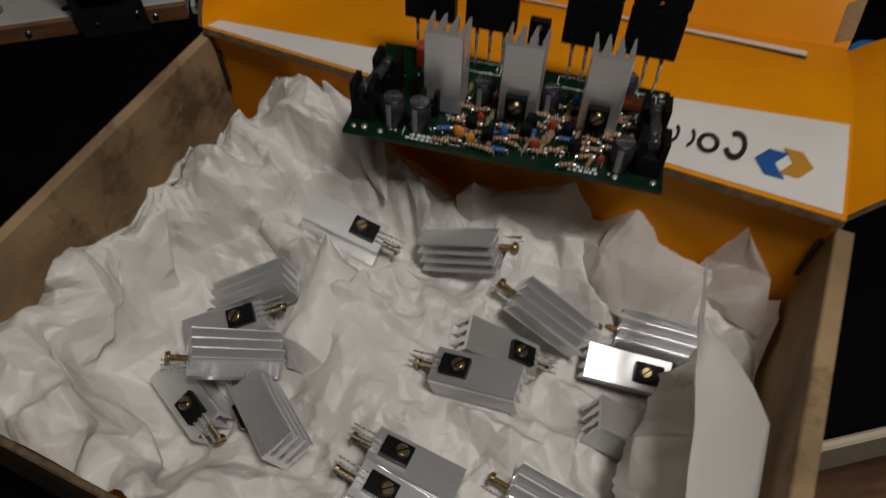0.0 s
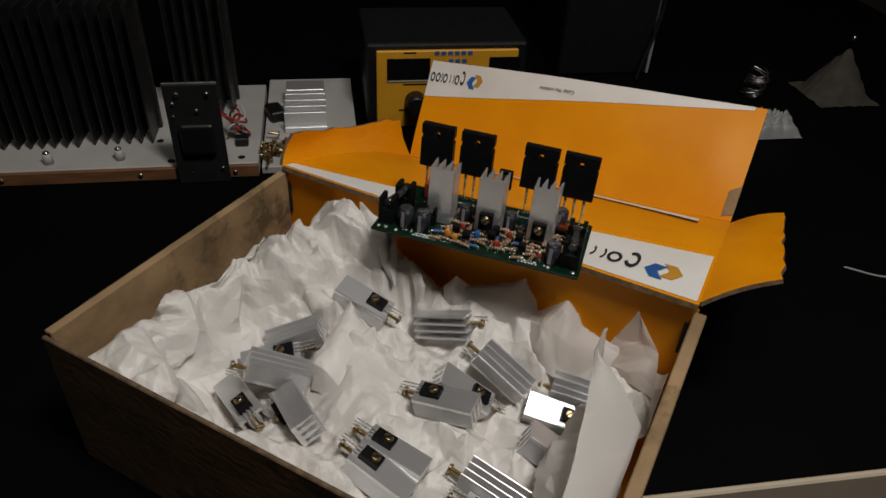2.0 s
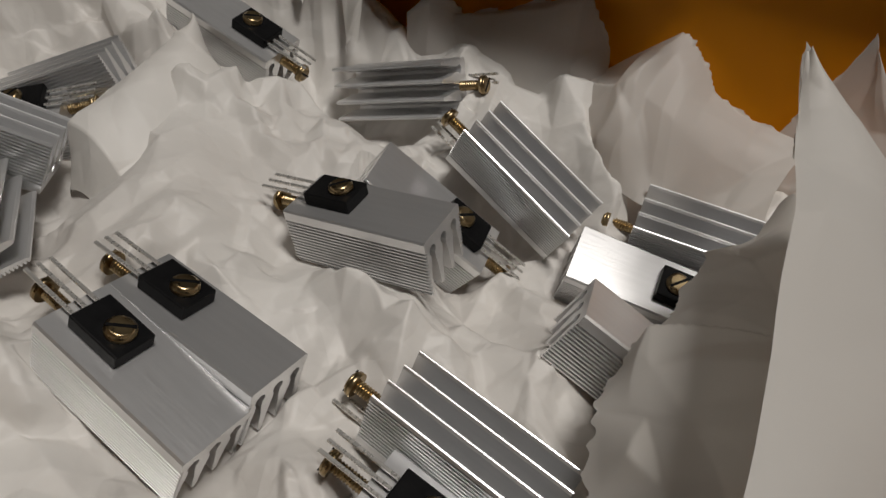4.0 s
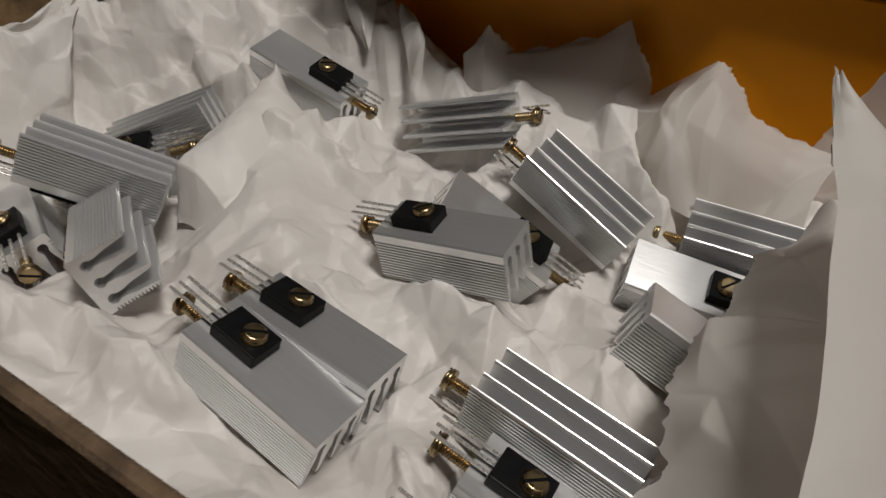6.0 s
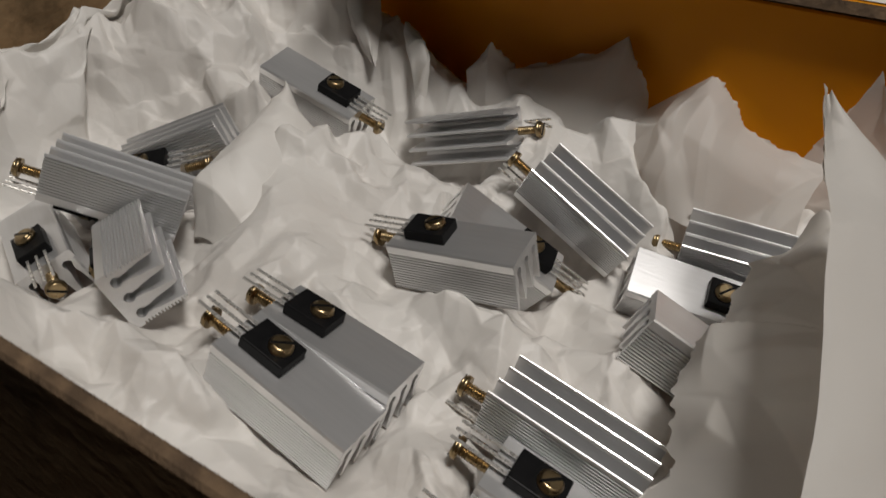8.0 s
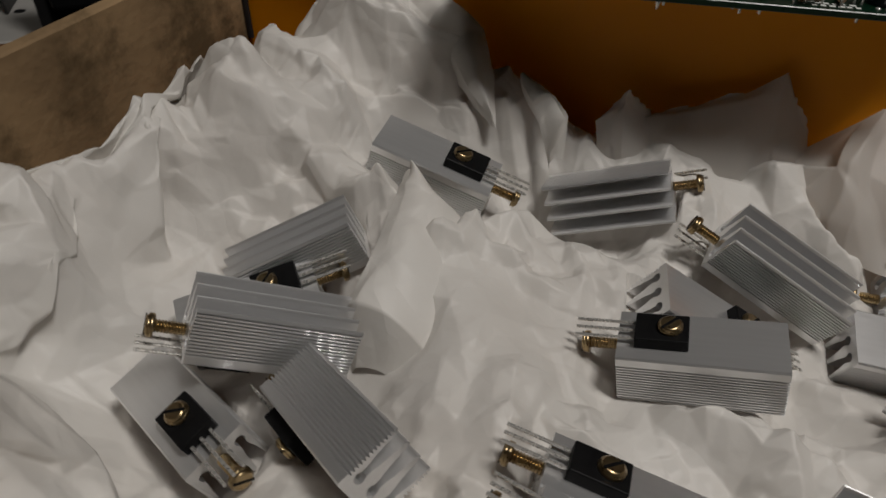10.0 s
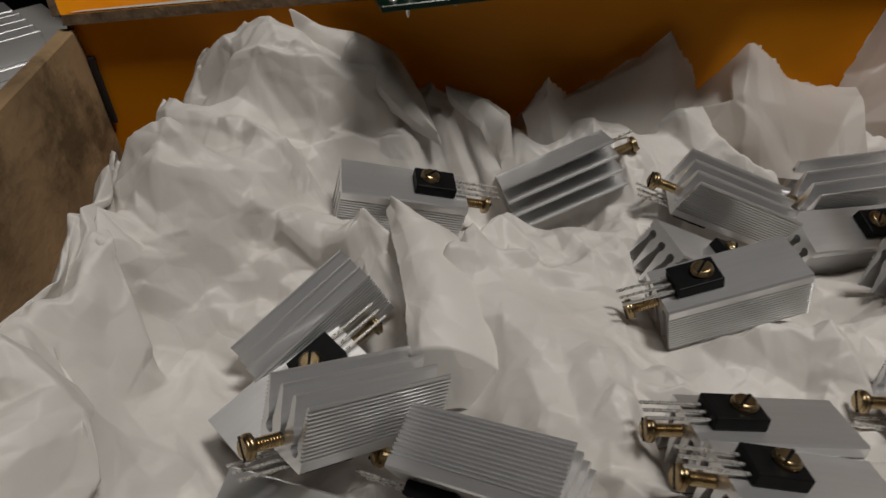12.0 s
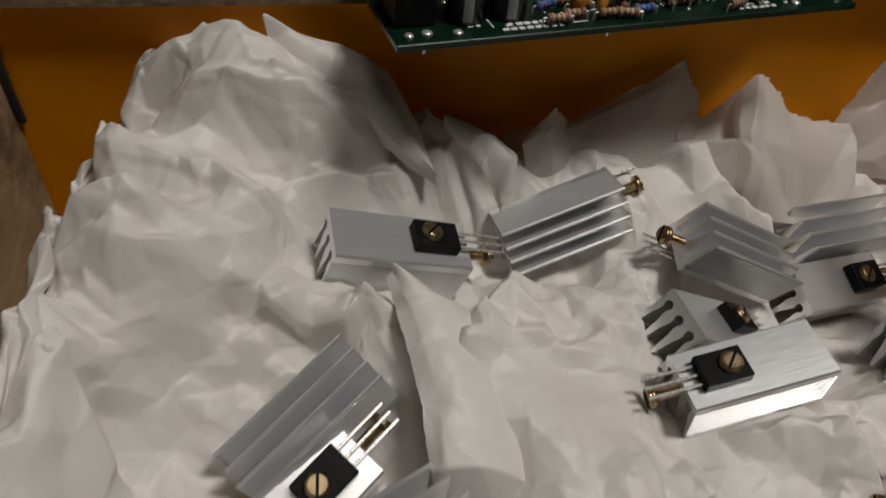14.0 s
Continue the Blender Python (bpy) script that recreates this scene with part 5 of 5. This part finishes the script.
def flat_sink():
    root = thing("flat_heatsink", "bright stepped aluminium heatsink lying on the white board", "heatsink", m=bench_at(0.107, 0.362, 0.0076))
    bm = bmesh.new()
    box_into(bm, (0, 0, 0), (0.040, 0.080, 0.006), 0.0004)
    part("base", bm, M_ALU, root)
    for i in range(4):
        bm = bmesh.new()
        box_into(bm, (0, 0.003 + i * 0.014, 0.0062), (0.040, 0.0055 + i * 0.014, 0.020), 0.0003)
        part("fin", bm, M_ALU, root)
    bm = bmesh.new()
    box_into(bm, (0.001, 0.056, 0.0062), (0.039, 0.079, 0.0195), 0.0006)
    part("block", bm, M_ALU, root)
    root = thing("wire_bundle", "tangle of red and white wires with black connectors", "wires", m=bench_at(0.062, 0.345, 0.0128))
    rng = random.Random(3)
    for i, mat in enumerate((M_RED_WIRE, M_RED_WIRE, M_WHITE_BOARD, M_RED_WIRE, M_BLACK_PLASTIC)):
        pts = [(rng.uniform(-0.012, 0.014), rng.uniform(-0.01, 0.02), 0.002 + 0.006 * k) for k in range(5)]
        tube("wire", pts, 0.0011, mat, root)
    bm = bmesh.new()
    box_into(bm, (0.002, -0.016, 0.0), (0.013, -0.006, 0.008), 0.0008)
    part("connector", bm, M_BLACK_PLASTIC, root)
    root = thing("black_part", "small black plastic part on the white board", "component", m=bench_at(0.098, 0.395, 0.0076, 20))
    bm = bmesh.new()
    box_into(bm, (-0.008, -0.010, 0), (0.008, 0.016, 0.011), 0.003, segs=3)
    part("body", bm, M_BLACK_PLASTIC, root)


def power_supply():
    root = thing("power_supply", "yellow-faced bench power supply with two dark displays and a black knob", "power supply", m=bench_at(0.197, 0.382))
    w, h = 0.139, 0.080
    bm = bmesh.new()
    box_into(bm, (-0.010, 0.0045, 0.001), (w + 0.010, 0.11, h + 0.006), 0.003, segs=2)
    part("case", bm, M_BLACK_PLASTIC, root, "black case")
    bm = bmesh.new()
    box_into(bm, (0, 0, 0.001), (w, 0.0043, h), 0.0008)
    face = part("front_panel", bm, M_METER_YELLOW, root, "yellow front panel")
    for x0, x1, z0, z1 in ((0.010, 0.052, 0.051, 0.073), (0.110, 0.141, 0.051, 0.073)):
        bm = bmesh.new()
        box_into(bm, (x0, -0.0010, z0), (x1, -0.0001, z1), 0.0004)
        disp = part("display", bm, M_SCREEN, face, "dark display")
        bm = bmesh.new()
        box_into(bm, (x0, -0.0012, z0 - 0.0012), (x1, -0.0004, z0 - 0.0002))
        part("trim", bm, M_WHITE_BOARD, root)
    bm = bmesh.new()
    cyl_into(bm, (0.038, -0.016, 0.029), (0.038, -0.0002, 0.029), 0.0085, 0.0105, 24)
    part("knob", bm, M_BLACK_PLASTIC, face, "black knob")
    for x, z, n in ((0.056, 0.0795, 6), (0.070, 0.0715, 3)):
        for i in range(n):
            bm = bmesh.new()
            box_into(bm, (x + 0.0065 * i, -0.0006, z - 0.004), (x + 0.0065 * i + 0.0045, -0.0001, z), 0.0005)
            part("print_mark", bm, M_PRINT_BLUE, face)
    for x, z, w2 in ((0.026, 0.047, 0.024), (0.022, 0.020, 0.010), (0.026, 0.079, 0.012)):
        bm = bmesh.new()
        box_into(bm, (x, -0.0005, z - 0.0012), (x + w2, -0.0001, z))
        part("print_mark", bm, M_BLACK_PLASTIC, face)


def far_things():
    root = thing("equipment_cabinet", "dark upright equipment case with a pale front edge", "case", m=bench_at(0.420, 0.50))
    bm = bmesh.new()
    box_into(bm, (0, 0, 0.001), (0.110, 0.12, 0.30), 0.002)
    part("body", bm, M_BLACK_PLASTIC, root)
    bm = bmesh.new()
    box_into(bm, (0.1102, 0.0, 0.001), (0.1135, 0.01, 0.30), 0.0008)
    part("edge_strip", bm, M_GREY_PLASTIC, root, "pale edge strip")
    tube("cable", [(0.02, -0.004, 0.24), (0.05, -0.02, 0.20), (0.09, -0.01, 0.17), (0.11, -0.01, 0.10), (0.09, -0.02, 0.003)], 0.0022, M_BLACK_PLASTIC, root)
    # loose white bag, cloth and wire coil
    root = thing("plastic_bag", "crumpled pale plastic bag on the bench", "bag", m=bench_at(0.600, 0.345))
    bm = bmesh.new()
    got = bmesh.ops.create_grid(bm, x_segments=30, y_segments=24, size=0.5)["verts"]
    for q in got:
        x, y = q.co.x, q.co.y
        fall = max(0.0, 1 - (2 * abs(x)) ** 4) * max(0.0, 1 - (2 * abs(y)) ** 4)
        q.co = Vector((x * 0.070, y * 0.035, 0.001 + fall * (0.014 + 0.016 * abs(noise.noise(Vector((x * 5, y * 5, 2)))) + 0.008 * noise.noise(Vector((x * 14, y * 14, 5))))))
    part("film", bm, M_GREY_PLASTIC, root, smooth=True)
    root = thing("wire_coil", "small coil of bare shiny wire", "wire", m=bench_at(0.628, 0.425))
    rng = random.Random(12)
    for k in range(4):
        pts = [(0.012 * math.cos(a + k) * rng.uniform(0.7, 1.2), 0.012 * math.sin(a + k) * rng.uniform(0.7, 1.2), 0.004 + 0.03 * a / 12) for a in [i * 1.1 for i in range(12)]]
        tube("strand", pts, 0.0006, M_STEEL, root)
    root = thing("pale_cloth", "folded pale cloth lying on the bench", "cloth", m=bench_at(0.735, 0.43))
    bm = bmesh.new()
    got = bmesh.ops.create_grid(bm, x_segments=24, y_segments=24, size=0.5)["verts"]
    for q in got:
        x, y = q.co.x, q.co.y
        r = math.hypot(x, y) * 2
        q.co = Vector((x * 0.075, y * 0.07, 0.001 + max(0, 1 - r) * 0.055 + max(0, 1 - r * 0.7) * 0.012 * abs(noise.noise(Vector((x * 7, y * 7, 1))))))
    part("fabric", bm, M_CLOTH, root, smooth=True)
    root = thing("metal_button", "tiny bright metal cap on the cloth", "component", m=bench_at(0.735, 0.43, 0.068))
    bm = bmesh.new()
    dip_into(bm, (0, 0, 0), 0.003, 0.003, 1.0)
    part("cap", bm, M_STEEL, root)
    root = thing("blue_cap", "round blue plastic cap standing behind the lid", "cap", m=bench_at(0.4705, 0.131))
    bm = bmesh.new()
    cyl_into(bm, (0, 0, 0.0005), (0, 0, 0.026), 0.016, 0.0155, 32)
    cyl_into(bm, (0, 0, 0.026), (0, 0, 0.030), 0.0155, 0.012, 32)
    part("cap_body", bm, M_BLUE_PLASTIC, root)
    root = thing("thin_cable", "thin pale cable lying on the black bench", "cable")
    tube("cord", [TABLE @ Vector(p) for p in ((0.545, 0.118, 0.0015), (0.57, 0.103, 0.0015), (0.60, 0.10, 0.0015), (0.68, 0.12, 0.0015), (0.8, 0.10, 0.0015))], 0.0009, M_GREY_PLASTIC, root)
    # cable hanging on the wall and a dark hole in the panel
    root = thing("wall_cable", "black cable hanging down the wall panel", "cable")
    tube("cord", [TABLE @ Vector(p) for p in ((0.16, 0.955, 0.55), (0.155, 0.95, 0.30), (0.13, 0.94, 0.16), (0.05, 0.93, 0.10), (-0.05, 0.92, 0.08))], 0.004, M_BLACK_PLASTIC, root)
    # shelf under the bench with odds and ends
    root = thing("lower_shelf", "brown wooden shelf under the bench", "shelf", m=TABLE)
    bm = bmesh.new()
    box_into(bm, (-1.0, -0.20, -0.26), (0.9, 0.80, -0.24), 0.002)
    part("board", bm, M_WOOD, root)
    for x in (-0.95, 0.85):
        bm = bmesh.new()
        box_into(bm, (x, 0.05, -0.2395), (x + 0.04, 0.75, -0.031), 0.002)
        part("upright", bm, M_WOOD, root)
    rng = random.Random(21)
    for i in range(7):
        u, v = 0.34 + 0.06 * i, rng.uniform(-0.16, -0.09)
        if i % 2:
            root = thing("cable_coil", "loose coil of grey cable on the lower shelf", "cable", "things on the lower shelf", m=bench_at(u, v, -0.2395))
            for k in range(3):
                pts = [(0.022 * math.cos(a + k) * rng.uniform(0.8, 1.2), 0.022 * math.sin(a + k) * rng.uniform(0.8, 1.2), 0.006 + 0.006 * k) for a in [j * 0.9 for j in range(8)]]
                tube("loop", pts, 0.0022, M_GREY_PLASTIC if k else M_WHITE_BOARD, root)
        else:
            root = thing("shelf_part", "grey machined part lying on the lower shelf", "component", "things on the lower shelf", m=bench_at(u, v, -0.2395, rng.uniform(0, 90)))
            bm = bmesh.new()
            box_into(bm, (-0.03, -0.014, 0), (0.03, 0.014, 0.016), 0.003, segs=2)
            part("block", bm, M_GREY_PLASTIC, root)
            bm = bmesh.new()
            cyl_into(bm, (-0.012, 0, 0.0162), (-0.012, 0, 0.028), 0.009, 0.008, 20)
            part("boss", bm, M_BLACK_PLASTIC, root)


chassis()
tower_sink(-0.186, 0.338, 6, 0.125)
tower_sink(-0.124, 0.338, 6, 0.125)
tower_sink(-0.061, 0.342, 6, 0.125)
tower_sink(0.006, 0.400, 6, 0.125)
bracket_plate()
small_board()
screw_pile()
flat_sink()
power_supply()
far_things()
